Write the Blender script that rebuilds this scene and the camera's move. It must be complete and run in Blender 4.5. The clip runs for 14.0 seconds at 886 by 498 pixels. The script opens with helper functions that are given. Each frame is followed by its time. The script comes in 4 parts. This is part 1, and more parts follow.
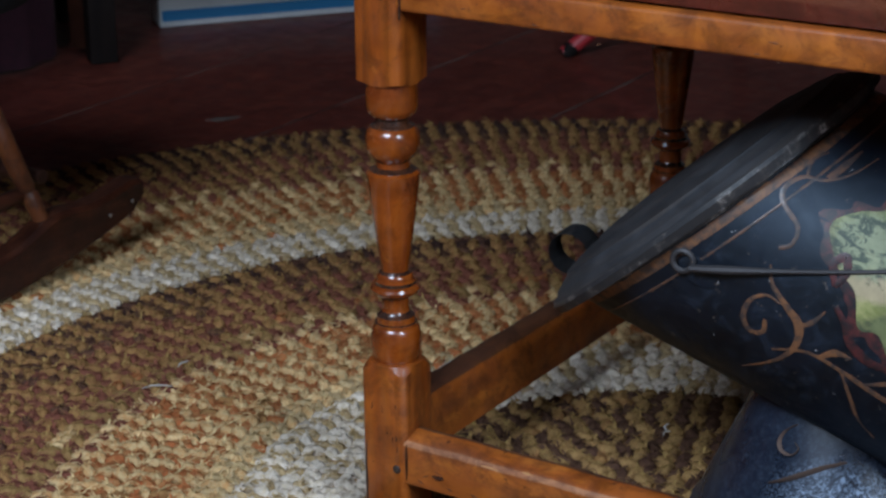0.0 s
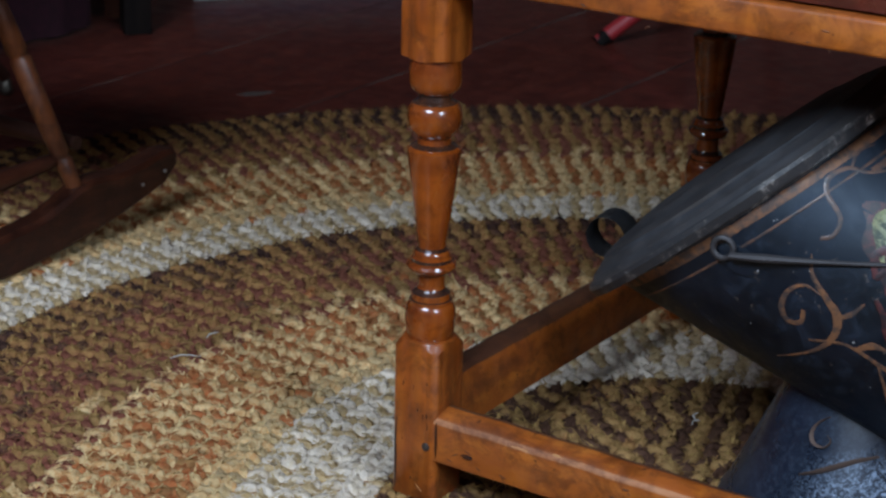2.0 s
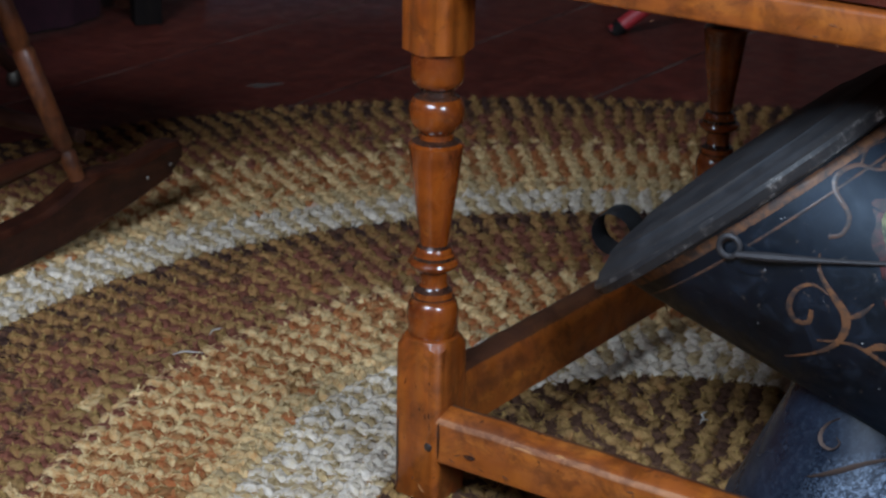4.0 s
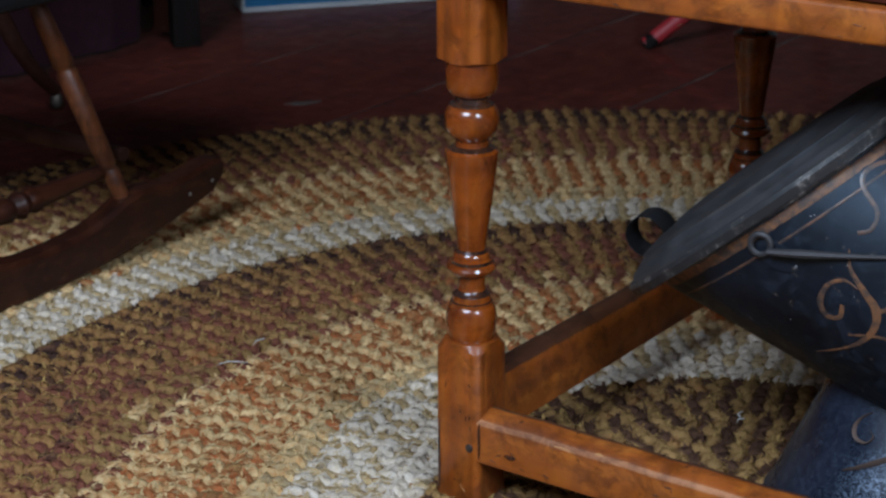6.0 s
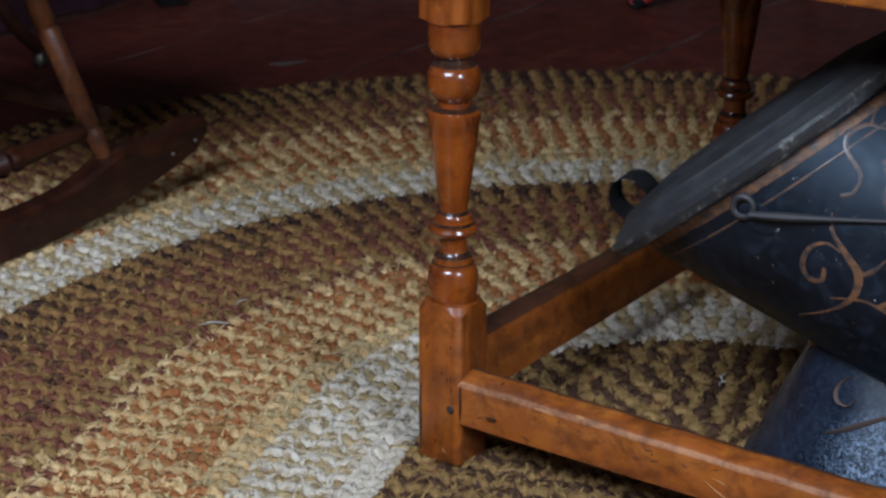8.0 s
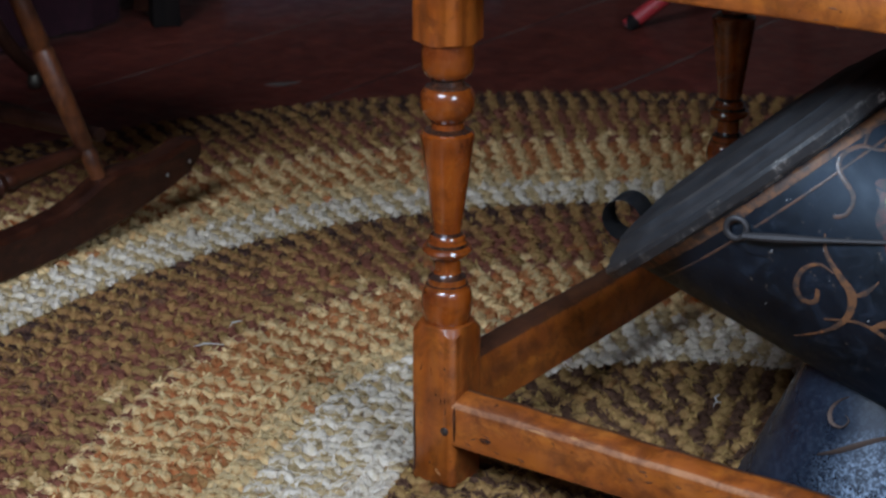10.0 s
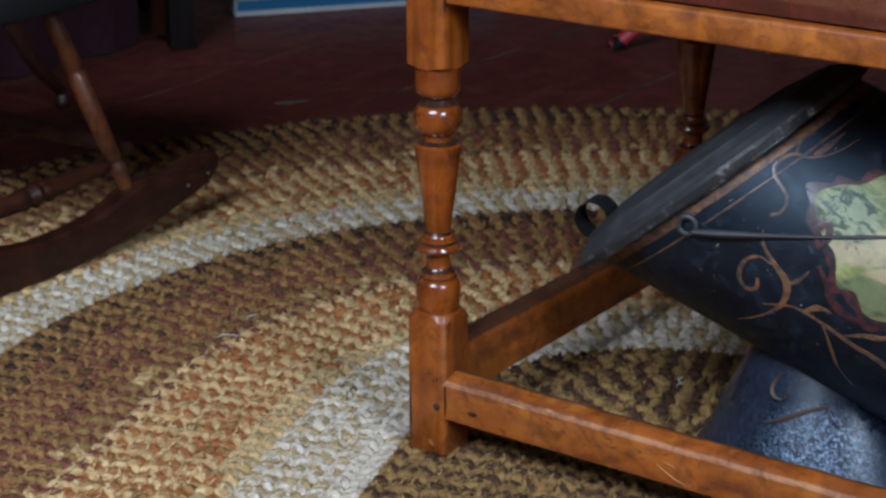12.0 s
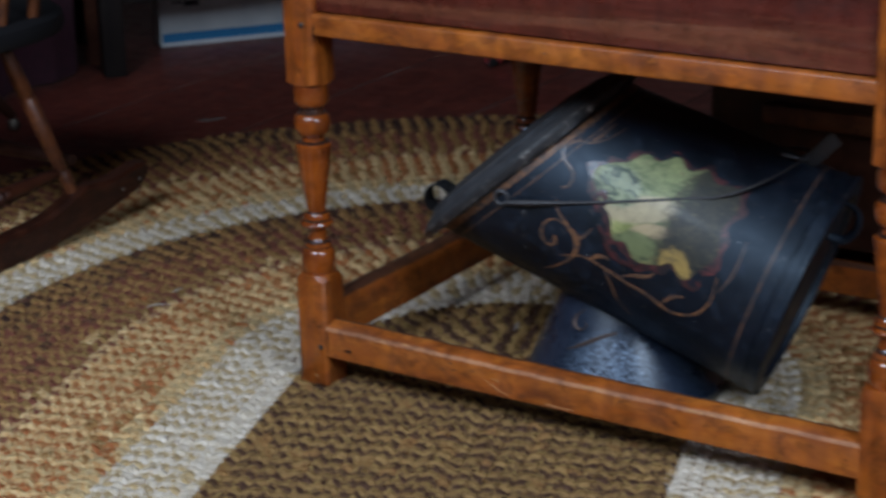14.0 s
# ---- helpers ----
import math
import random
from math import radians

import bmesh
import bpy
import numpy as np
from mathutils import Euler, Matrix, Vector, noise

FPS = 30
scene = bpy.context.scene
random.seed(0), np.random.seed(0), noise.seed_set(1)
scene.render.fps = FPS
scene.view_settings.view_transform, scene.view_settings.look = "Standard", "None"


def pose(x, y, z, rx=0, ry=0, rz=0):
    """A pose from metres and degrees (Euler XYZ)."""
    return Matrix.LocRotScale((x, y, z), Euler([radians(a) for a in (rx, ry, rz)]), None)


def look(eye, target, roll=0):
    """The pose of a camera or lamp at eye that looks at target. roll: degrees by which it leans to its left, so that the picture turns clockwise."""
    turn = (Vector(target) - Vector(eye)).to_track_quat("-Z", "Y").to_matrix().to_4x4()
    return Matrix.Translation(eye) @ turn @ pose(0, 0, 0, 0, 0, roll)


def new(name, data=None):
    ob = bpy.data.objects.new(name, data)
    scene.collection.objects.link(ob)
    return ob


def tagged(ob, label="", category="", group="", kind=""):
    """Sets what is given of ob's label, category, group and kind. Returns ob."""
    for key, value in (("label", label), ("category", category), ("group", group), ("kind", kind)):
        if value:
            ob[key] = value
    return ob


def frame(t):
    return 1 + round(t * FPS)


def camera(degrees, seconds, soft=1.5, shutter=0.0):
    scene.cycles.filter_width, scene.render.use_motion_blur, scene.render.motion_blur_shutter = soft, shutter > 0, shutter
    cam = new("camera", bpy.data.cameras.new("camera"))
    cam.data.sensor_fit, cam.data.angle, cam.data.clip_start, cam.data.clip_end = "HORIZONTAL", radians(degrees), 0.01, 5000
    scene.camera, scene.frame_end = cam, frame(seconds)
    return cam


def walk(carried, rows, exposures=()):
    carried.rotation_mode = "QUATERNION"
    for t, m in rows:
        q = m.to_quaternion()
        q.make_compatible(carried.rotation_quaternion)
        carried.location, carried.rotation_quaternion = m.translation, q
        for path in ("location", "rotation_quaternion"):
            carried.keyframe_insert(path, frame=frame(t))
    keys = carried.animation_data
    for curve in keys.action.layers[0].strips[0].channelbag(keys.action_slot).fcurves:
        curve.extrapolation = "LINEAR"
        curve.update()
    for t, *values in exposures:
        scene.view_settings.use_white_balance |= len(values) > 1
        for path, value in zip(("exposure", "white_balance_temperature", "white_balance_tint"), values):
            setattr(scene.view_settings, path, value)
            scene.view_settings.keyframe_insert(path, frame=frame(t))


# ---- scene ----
cam = camera(25.6, 14.0, soft=2.5, shutter=0.5)
cam.data.dof.use_dof, cam.data.dof.focus_distance, cam.data.dof.aperture_fstop = True, 1.72, 15.0
PATH = [
    (0, pose(0.8935, -1.3036, 0.8208, 70.667, 0.520, 32.958)),
    (0.5, pose(0.8844, -1.3021, 0.8159, 70.320, -0.068, 33.358)),
    (1, pose(0.8796, -1.3034, 0.8146, 69.872, -0.406, 33.605)),
    (1.5, pose(0.8761, -1.3014, 0.8149, 70.212, -0.689, 34.070)),
    (2, pose(0.8762, -1.3122, 0.8105, 70.310, -1.364, 34.105)),
    (4.5, pose(0.8726, -1.2740, 0.8074, 69.608, -1.024, 35.240)),
    (5, pose(0.8820, -1.2880, 0.8040, 69.175, -0.089, 36.469)),
    (5.5, pose(0.8910, -1.2992, 0.8045, 70.006, 0.134, 35.982)),
    (6, pose(0.8979, -1.3109, 0.8069, 70.602, 0.135, 35.470)),
    (6.5, pose(0.8969, -1.3086, 0.8047, 70.434, -0.201, 35.444)),
    (7, pose(0.8973, -1.3019, 0.8043, 69.844, -0.211, 35.347)),
    (9.5, pose(0.9006, -1.3009, 0.8047, 69.382, -0.137, 35.121)),
    (10, pose(0.9000, -1.3000, 0.8065, 70.023, -0.169, 35.099)),
    (10.5, pose(0.8988, -1.3045, 0.8048, 70.421, -0.742, 35.151)),
    (11, pose(0.9264, -1.3362, 0.8150, 70.881, -1.254, 34.816)),
    (11.5, pose(0.9724, -1.3975, 0.8397, 70.364, -0.627, 34.892)),
    (12, pose(1.0484, -1.4854, 0.8708, 70.537, 0.095, 35.209)),
    (12.5, pose(1.1895, -1.6584, 0.9191, 70.678, 1.296, 35.267)),
    (13, pose(1.2532, -1.7227, 0.9371, 69.966, 1.368, 35.103)),
    (13.5, pose(1.3166, -1.7872, 0.9637, 70.838, 1.422, 35.057)),
    (14, pose(1.4453, -1.9028, 1.0060, 71.098, 1.368, 32.999)),
]
walk(cam, PATH, [(0, -0.08), (1.5, 0.0), (11.0, 0.0), (12.0, 0.1), (13.0, -0.05), (13.5, -0.18), (14.0, -0.22)])

# ---- world, lamps, exposure ----
world = bpy.data.worlds.new("world")
scene.world = world
world.use_nodes = True
wn = world.node_tree.nodes
sky = wn.new("ShaderNodeTexSky")
sky.sky_type = "NISHITA"
sky.sun_disc = False
sky.sun_elevation = radians(38)
sky.sun_rotation = radians(150)
wn["Background"].inputs["Strength"].default_value = 0.1
world.node_tree.links.new(sky.outputs["Color"], wn["Background"].inputs["Color"])
scene.view_settings.exposure = 0.0

FLOOR_Z = -0.014
# room: x from XW to XE, y from YS to YN
XW, XE, YS, YN, ZC = -2.75, 2.9, -2.5, 3.1, 3.05


def window_lamp(name, eye, target, w, h, power, colour):
    d = bpy.data.lights.new(name, "AREA")
    d.shape, d.size, d.size_y, d.energy, d.color = "RECTANGLE", w, h, power, colour
    ob = new(name, d)
    ob.matrix_world = look(eye, target)
    return ob


DAY = (0.645, 0.815, 1.03)
window_lamp("window_light", (0.15, YS + 0.02, 2.38), (0.0, -2.0, 0.0), 1.5, 1.2, 136, DAY)
window_lamp("window_light", (XE - 0.02, -1.45, 2.05), (1.6, -1.0, 0.0), 0.84, 1.1, 84, DAY)


# ---- materials ----
def mat(name, base, rough=0.5, metal=0.0, coat=0.0, coat_rough=0.1, spec=0.5):
    m = bpy.data.materials.new(name)
    m.use_nodes = True
    b = m.node_tree.nodes["Principled BSDF"]
    b.inputs["Base Color"].default_value = (*base, 1)
    b.inputs["Roughness"].default_value = rough
    b.inputs["Metallic"].default_value = metal
    b.inputs["Coat Weight"].default_value = coat
    b.inputs["Coat Roughness"].default_value = coat_rough
    b.inputs["Specular IOR Level"].default_value = spec
    return m


class Graph:
    """Small helper to wire nodes of one material."""

    def __init__(self, m):
        self.m, self.t = m, m.node_tree
        self.b = self.t.nodes["Principled BSDF"]

    def node(self, kind, **props):
        n = self.t.nodes.new(kind)
        for k, v in props.items():
            if k == "operation":
                n.operation = v
            elif k == "blend":
                n.data_type, n.blend_type = "RGBA", v
        return n

    def link(self, a, b):
        self.t.links.new(a, b)

    def coords(self, scale=(1, 1, 1), space="Object", turn=(0, 0, 0)):
        c, mp = self.node("ShaderNodeTexCoord"), self.node("ShaderNodeMapping")
        mp.inputs["Scale"].default_value = scale
        mp.inputs["Rotation"].default_value = [radians(a) for a in turn]
        self.link(c.outputs[space], mp.inputs["Vector"])
        return mp.outputs["Vector"]

    def noise(self, vec, scale, detail=4, rough=0.6, distortion=0.0):
        n = self.node("ShaderNodeTexNoise")
        n.inputs["Scale"].default_value = scale
        n.inputs["Detail"].default_value = detail
        n.inputs["Roughness"].default_value = rough
        n.inputs["Distortion"].default_value = distortion
        self.link(vec, n.inputs["Vector"])
        return n.outputs["Fac"]

    def ramp(self, fac, stops):
        r = self.node("ShaderNodeValToRGB")
        e = r.color_ramp.elements
        while len(e) < len(stops):
            e.new(0.5)
        for k, (p, c) in enumerate(stops):
            e[k].position = p
            e[k].color = (*c, 1) if len(c) == 3 else c
        self.link(fac, r.inputs["Fac"])
        return r.outputs["Color"]

    def mix(self, fac, a, b, blend="MIX"):
        n = self.node("ShaderNodeMix", blend=blend)
        for key, v in ((0, fac), (6, a), (7, b)):
            if isinstance(v, (int, float)):
                n.inputs[key].default_value = v
            elif isinstance(v, tuple):
                n.inputs[key].default_value = (*v, 1)
            else:
                self.link(v, n.inputs[key])
        return n.outputs[2]

    def base(self, c):
        self.link(c, self.b.inputs["Base Color"])

    def rough(self, c):
        self.link(c, self.b.inputs["Roughness"])

    def bump(self, height, strength=0.3, distance=0.001):
        n = self.node("ShaderNodeBump")
        n.inputs["Strength"].default_value = strength
        n.inputs["Distance"].default_value = distance
        self.link(height, n.inputs["Height"])
        self.link(n.outputs["Normal"], self.b.inputs["Normal"])


def grey(v):
    return (v, v, v)


def wood(name, dark, mid, light, grain=(60, 60, 5), rough=(0.16, 0.34), coat=0.55, wear=0.5, bump=0.25, knots=0.5, bare=None, stain=0.4, dents=0.35):
    """Stained wood whose grain runs along the axis with the small scale."""
    m = mat(name, mid, coat=coat, coat_rough=0.07)
    g = Graph(m)
    v = g.coords(grain)
    n1 = g.noise(v, 1.0, 6, 0.65, 0.25)
    big = g.noise(g.coords((1, 1, 1)), 9.0, 3, 0.6, 0.4)
    c = g.ramp(n1, [(0.16, dark), (0.46, mid), (0.80, light)])
    c = g.mix(g.ramp(big, [(0.35, grey(0.0)), (0.7, grey(knots))]), c, dark)
    figure = g.noise(g.coords(tuple(160 / q for q in grain)), 1.0, 3, 0.55, 0.3)
    c = g.mix(g.ramp(figure, [(0.42, grey(0.0)), (0.62, grey(0.45))]), c, dark)
    if bare:
        patch = g.noise(g.coords(tuple(q * 0.35 for q in grain)), 1.0, 5, 0.7, 0.8)
        c = g.mix(g.ramp(patch, [(0.55, grey(0.0)), (0.66, grey(0.75))]), c, bare)
    mottle = g.noise(g.coords(tuple(14 + 0.12 * q for q in grain)), 1.7, 7, 0.74, 0.5)
    c = g.mix(g.ramp(mottle, [(0.46, grey(0.0)), (0.60, grey(stain)), (0.74, grey(min(1.0, stain * 1.5)))]), c, tuple(0.45 * x for x in dark))
    pale = g.noise(g.coords(tuple(12 + 0.2 * q for q in grain)), 1.9, 6, 0.7, 0.4)
    c = g.mix(g.ramp(pale, [(0.56, grey(0.0)), (0.72, grey(0.45))]), c, tuple(min(1.0, 1.15 * x) for x in light))
    spots = g.noise(g.coords((1, 1, 1)), 75.0, 4, 0.75)
    c = g.mix(g.ramp(spots, [(0.62, grey(0.0)), (0.69, grey(wear))]), c, tuple(0.3 * x for x in dark))
    g.base(c)
    g.rough(g.ramp(g.noise(g.coords((1, 1, 1)), 30.0, 4, 0.6), [(0.3, grey(rough[0])), (0.7, grey(rough[1]))]))
    lumps = g.noise(g.coords((1, 1, 1)), 70.0, 5, 0.65)
    g.bump(g.mix(dents, n1, lumps), bump, 0.0009)
    return m


MAPLE = ((0.115, 0.022, 0.005), (0.38, 0.083, 0.008), (0.54, 0.155, 0.020))
HONEY = wood("honey_maple", *MAPLE, grain=(38, 38, 6), rough=(0.28, 0.52), coat=0.18, bump=0.45, stain=0.5)
HONEY_X = wood("honey_maple_lengthwise", (0.15, 0.030, 0.005), (0.40, 0.094, 0.009), (0.54, 0.165, 0.020), grain=(6, 38, 38), rough=(0.38, 0.66), coat=0.04, bump=0.8, stain=0.55, wear=0.9, knots=0.45)
HONEY_GLOSS = wood("polished_maple", (0.09, 0.014, 0.004), (0.31, 0.062, 0.006), (0.47, 0.125, 0.014), grain=(38, 38, 6), rough=(0.16, 0.32), coat=0.6, stain=0.5, dents=0.15)
EDGEWOOD = wood("rubbed_edge_with_sheen", (0.22, 0.055, 0.016), (0.50, 0.20, 0.075), (0.66, 0.34, 0.17), grain=(6, 38, 38), rough=(0.5, 0.7), coat=0.0, bump=0.9, stain=0.6)
DARKTOP = wood("grimy_worn_maple", (0.045, 0.016, 0.010), (0.145, 0.048, 0.019), (0.28, 0.095, 0.028), grain=(6, 38, 38), rough=(0.4, 0.6), coat=0.1)
GROOVE = wood("dark_brown_maple", (0.020, 0.010, 0.008), (0.050, 0.020, 0.012), (0.16, 0.045, 0.012), grain=(60, 60, 60), rough=(0.14, 0.3))
GRIME = mat("deep_dark_brown", (0.035, 0.022, 0.018), 0.4, coat=0.2)
OXBLOOD = wood("dark_red_paint", (0.055, 0.010, 0.007), (0.115, 0.020, 0.012), (0.17, 0.034, 0.020), grain=(3, 60, 60), rough=(0.16, 0.45), coat=0.5, bump=0.6, bare=(0.20, 0.06, 0.03))
WALNUT = wood("dark_walnut", (0.020, 0.006, 0.004), (0.048, 0.015, 0.008), (0.09, 0.030, 0.015), grain=(50, 6, 50), rough=(0.38, 0.6), coat=0.15)
ROCKERWOOD = wood("dark_red_brown_polish", (0.018, 0.005, 0.003), (0.045, 0.011, 0.005), (0.095, 0.026, 0.010), grain=(50, 6, 50), rough=(0.3, 0.5), coat=0.08, stain=0.5)
for dull in (ROCKERWOOD, WALNUT):
    dull.node_tree.nodes["Principled BSDF"].inputs["Specular IOR Level"].default_value = 0.25
MAPLE_WORN = wood("worn_brown_maple", (0.04, 0.010, 0.004), (0.15, 0.038, 0.010), (0.25, 0.078, 0.023), grain=(50, 50, 6), rough=(0.35, 0.6), coat=0.12, stain=0.55)
FLOOR_MAT = wood("dark_red_floor_paint", (0.082, 0.0142, 0.0098), (0.162, 0.028, 0.0158), (0.225, 0.050, 0.028), grain=(30, 2.5, 30), rough=(0.42, 0.66), coat=0.1)


# ---- building helpers ----
def mesh_ob(name, bm, material, smooth=True, angle=40):
    me = bpy.data.meshes.new(name)
    bm.normal_update()
    bm.to_mesh(me)
    bm.free()
    if smooth:
        me.shade_smooth()
        me.set_sharp_from_angle(angle=radians(angle))
    for m in (material if isinstance(material, (list, tuple)) else [material]):
        me.materials.append(m)
    return new(name, me)


def thing(name, m, label, category, group="", kind="", size=1.0):
    e = new(name)
    e.empty_display_size = 0.05
    e.matrix_world = m @ Matrix.Scale(size, 4)
    return tagged(e, label, category, group, kind)


def part(name, bm, material, parent, label="", smooth=True, angle=40):
    ob = mesh_ob(name, bm, material, smooth, angle)
    ob.parent = parent
    if label:
        tagged(ob, label)
    return ob


def box_bm(x0, x1, y0, y1, z0, z1, bevel=0.003, segments=2, bm=None):
    own = bm is None
    b = bmesh.new()
    bmesh.ops.create_cube(b, size=1, matrix=Matrix.Translation(((x0 + x1) / 2, (y0 + y1) / 2, (z0 + z1) / 2)) @ Matrix.Diagonal((x1 - x0, y1 - y0, z1 - z0, 1)))
    if bevel:
        bmesh.ops.bevel(b, geom=b.edges[:], offset=bevel, segments=segments, affect="EDGES", profile=0.5)
    return b


def join_into(bm, other):
    me = bpy.data.meshes.new("tmp")
    other.to_mesh(me)
    other.free()
    bm.from_mesh(me)
    bpy.data.meshes.remove(me)


def rings_bm(rings, close_ends=True, closed=False):
    """Skin over rings of points, each ring the same length."""
    bm = bmesh.new()
    vs = [[bm.verts.new(p) for p in r] for r in rings]
    n = len(vs[0])
    pairs = list(zip(vs, vs[1:])) + ([(vs[-1], vs[0])] if closed else [])
    for a, b in pairs:
        for k in range(n):
            bm.faces.new((a[k], a[(k + 1) % n], b[(k + 1) % n], b[k]))
    if close_ends and not closed:
        bm.faces.new(vs[0][::-1])
        bm.faces.new(vs[-1])
    bmesh.ops.recalc_face_normals(bm, faces=bm.faces)
    return bm


def lathe_bm(profile, n=32, cx=0.0, cy=0.0):
    """Profile of (z, radius) turned round a vertical axis."""
    return rings_bm([[(cx + r * math.cos(2 * math.pi * k / n), cy + r * math.sin(2 * math.pi * k / n), z) for k in range(n)] for z, r in profile])


def tube_bm(points, radius, n=10, flat=1.0, closed=False):
    """Round bar along points; radius a number or one for each point."""
    pts = [Vector(p) for p in points]
    rad = radius if isinstance(radius, (list, tuple)) else [radius] * len(pts)
    rings, up = [], None
    for k, p in enumerate(pts):
        a, b = pts[k - 1] if (k or closed) else p, pts[(k + 1) % len(pts)] if (k + 1 < len(pts) or closed) else p
        d = (b - a).normalized()
        if up is None:
            up = d.orthogonal().normalized()
        side = d.cross(up).normalized()
        up = side.cross(d).normalized()
        rings.append([p + rad[k] * (math.cos(2 * math.pi * j / n) * side + flat * math.sin(2 * math.pi * j / n) * up) for j in range(n)])
    return rings_bm(rings, closed=closed)


def catmull(pts, per=8, closed=False):
    out, n = [], len(pts)
    for i in range(n if closed else n - 1):
        if closed:
            a, b, c, d = (pts[(i + j - 1) % n] for j in range(4))
        else:
            a, b, c, d = pts[max(i - 1, 0)], pts[i], pts[i + 1], pts[min(i + 2, n - 1)]
        for k in range(per):
            t = k / per
            out.append(tuple(0.5 * (2 * q + (r - p) * t + (2 * p - 5 * q + 4 * r - w) * t * t + (3 * q - p - 3 * r + w) * t ** 3) for p, q, r, w in zip(a, b, c, d)))
    if not closed:
        out.append(tuple(pts[-1]))
    return out


# ---- floor, walls, ceiling ----
floor = tagged(new("floor"), "dark red-brown painted wide wooden floor boards", "floor", kind="structure")
sub = part("subfloor", box_bm(XW - 0.2, XE + 0.2, YS - 0.2, YN + 0.2, FLOOR_Z - 0.12, FLOOR_Z - 0.012, 0), GRIME, floor, smooth=False)
BOARD = 0.34
DUST = mat("dust_and_grit", (0.10, 0.075, 0.06), 0.95)
g = Graph(DUST)
g.base(g.ramp(g.noise(g.coords((40, 5, 40)), 1.0, 5, 0.7), [(0.42, (0.016, 0.009, 0.007)), (0.58, (0.20, 0.155, 0.13))]))
k0 = math.floor((XW - 0.275) / BOARD)
k = k0
while 0.075 + k * BOARD < XE:
    x = 0.075 + k * BOARD
    b = part("floor_board", box_bm(-BOARD / 2 + 0.0018, BOARD / 2 - 0.0018, YS, YN, -0.02, 0, 0.002, 1), FLOOR_MAT, floor)
    b.location = (x + BOARD / 2, 0, FLOOR_Z)
    dust = part("joint_dust", box_bm(-0.0014, 0.0014, YS, YN, -0.011, -0.0008, 0), DUST, floor, "pale dust between the boards", smooth=False)
    dust.location = (x, 0, FLOOR_Z)
    k += 1

PLASTER = mat("grey_plaster", (0.10, 0.085, 0.075), 0.9)
g = Graph(PLASTER)
g.base(g.ramp(g.noise(g.coords(), 3.0, 5), [(0.3, (0.13, 0.108, 0.095)), (0.7, (0.21, 0.175, 0.155))]))
PAINT_W = mat("white_window_paint", (0.75, 0.73, 0.68), 0.5)


def wall_with_openings(name, length, openings, m):
    """Wall along local x from 0 to length, 0.16 thick towards +y, from floor to ceiling, with rectangular openings (x0, x1, z0, z1)."""
    bm = bmesh.new()
    xs = sorted({0.0, length, *[o[0] for o in openings], *[o[1] for o in openings]})
    for a, b in zip(xs, xs[1:]):
        cut = [o for o in openings if o[0] <= a and o[1] >= b]
        spans = [(FLOOR_Z - 0.02, ZC)] if not cut else [(FLOOR_Z - 0.02, cut[0][2]), (cut[0][3], ZC)]
        for z0, z1 in spans:
            join_into(bm, box_bm(a, b, 0, 0.16, z0, z1, 0))
    bmesh.ops.remove_doubles(bm, verts=bm.verts, dist=1e-5)
    ob = mesh_ob(name, bm, PLASTER, smooth=False)
    ob.matrix_world = m
    return tagged(ob, "plain grey plaster wall of the room", "wall", kind="structure")


wall_with_openings("wall_north", XE - XW, [], pose(XW, YN, 0))
wall_with_openings("wall_west", YN - YS, [], pose(XW, YS, 0, 0, 0, 90))
wall_with_openings("wall_south", XE - XW, [(-0.62 - XW, 0.92 - XW, 1.75, 3.0)], pose(XW, YS - 0.16, 0))
wall_with_openings("wall_east", YN - YS, [(0.61, 1.49, 1.48, 2.62)], pose(XE + 0.16, YS, 0, 0, 0, 90))
ceil = tagged(mesh_ob("ceiling", box_bm(XW - 0.2, XE + 0.2, YS - 0.2, YN + 0.2, ZC, ZC + 0.1, 0), PLASTER, smooth=False), "plain plaster ceiling", "ceiling", kind="structure")


# ---- braided rug ----
STRAND = {}


def strand(name, c, alt, var=0.25):
    """Wool of one colour, flecked with fibres of a second one."""
    c, alt = (c[0] * 1.14, c[1] * 0.985, c[2] * 0.95), (alt[0] * 1.14, alt[1] * 0.985, alt[2] * 0.95)
    m = mat("wool_" + name, c, 0.95, spec=0.1)
    g = Graph(m)
    rnd = g.node("ShaderNodeNewGeometry").outputs["Random Per Island"]
    v = g.coords((1, 1, 1))
    fib, fleck, soil = g.noise(v, 420.0, 3, 0.7), g.noise(v, 130.0, 4, 0.7, 0.6), g.noise(v, 4.0, 4, 0.6)
    col = g.ramp(rnd, [(0.0, tuple(x * (1 - var) for x in c)), (0.5, c), (1.0, tuple(min(1, x * (1 + var)) for x in c))])
    col = g.mix(g.ramp(fleck, [(0.45, grey(0.0)), (0.58, grey(0.85))]), col, alt)
    col = g.mix(g.ramp(fib, [(0.35, grey(0.0)), (0.7, grey(0.40))]), col, tuple(x * 0.5 for x in c))
    col = g.mix(g.ramp(soil, [(0.4, grey(0.0)), (0.75, grey(0.25))]), col, tuple(x * 0.6 for x in c))
    g.base(col)
    g.bump(fib, 0.7, 0.002)
    STRAND[name] = m


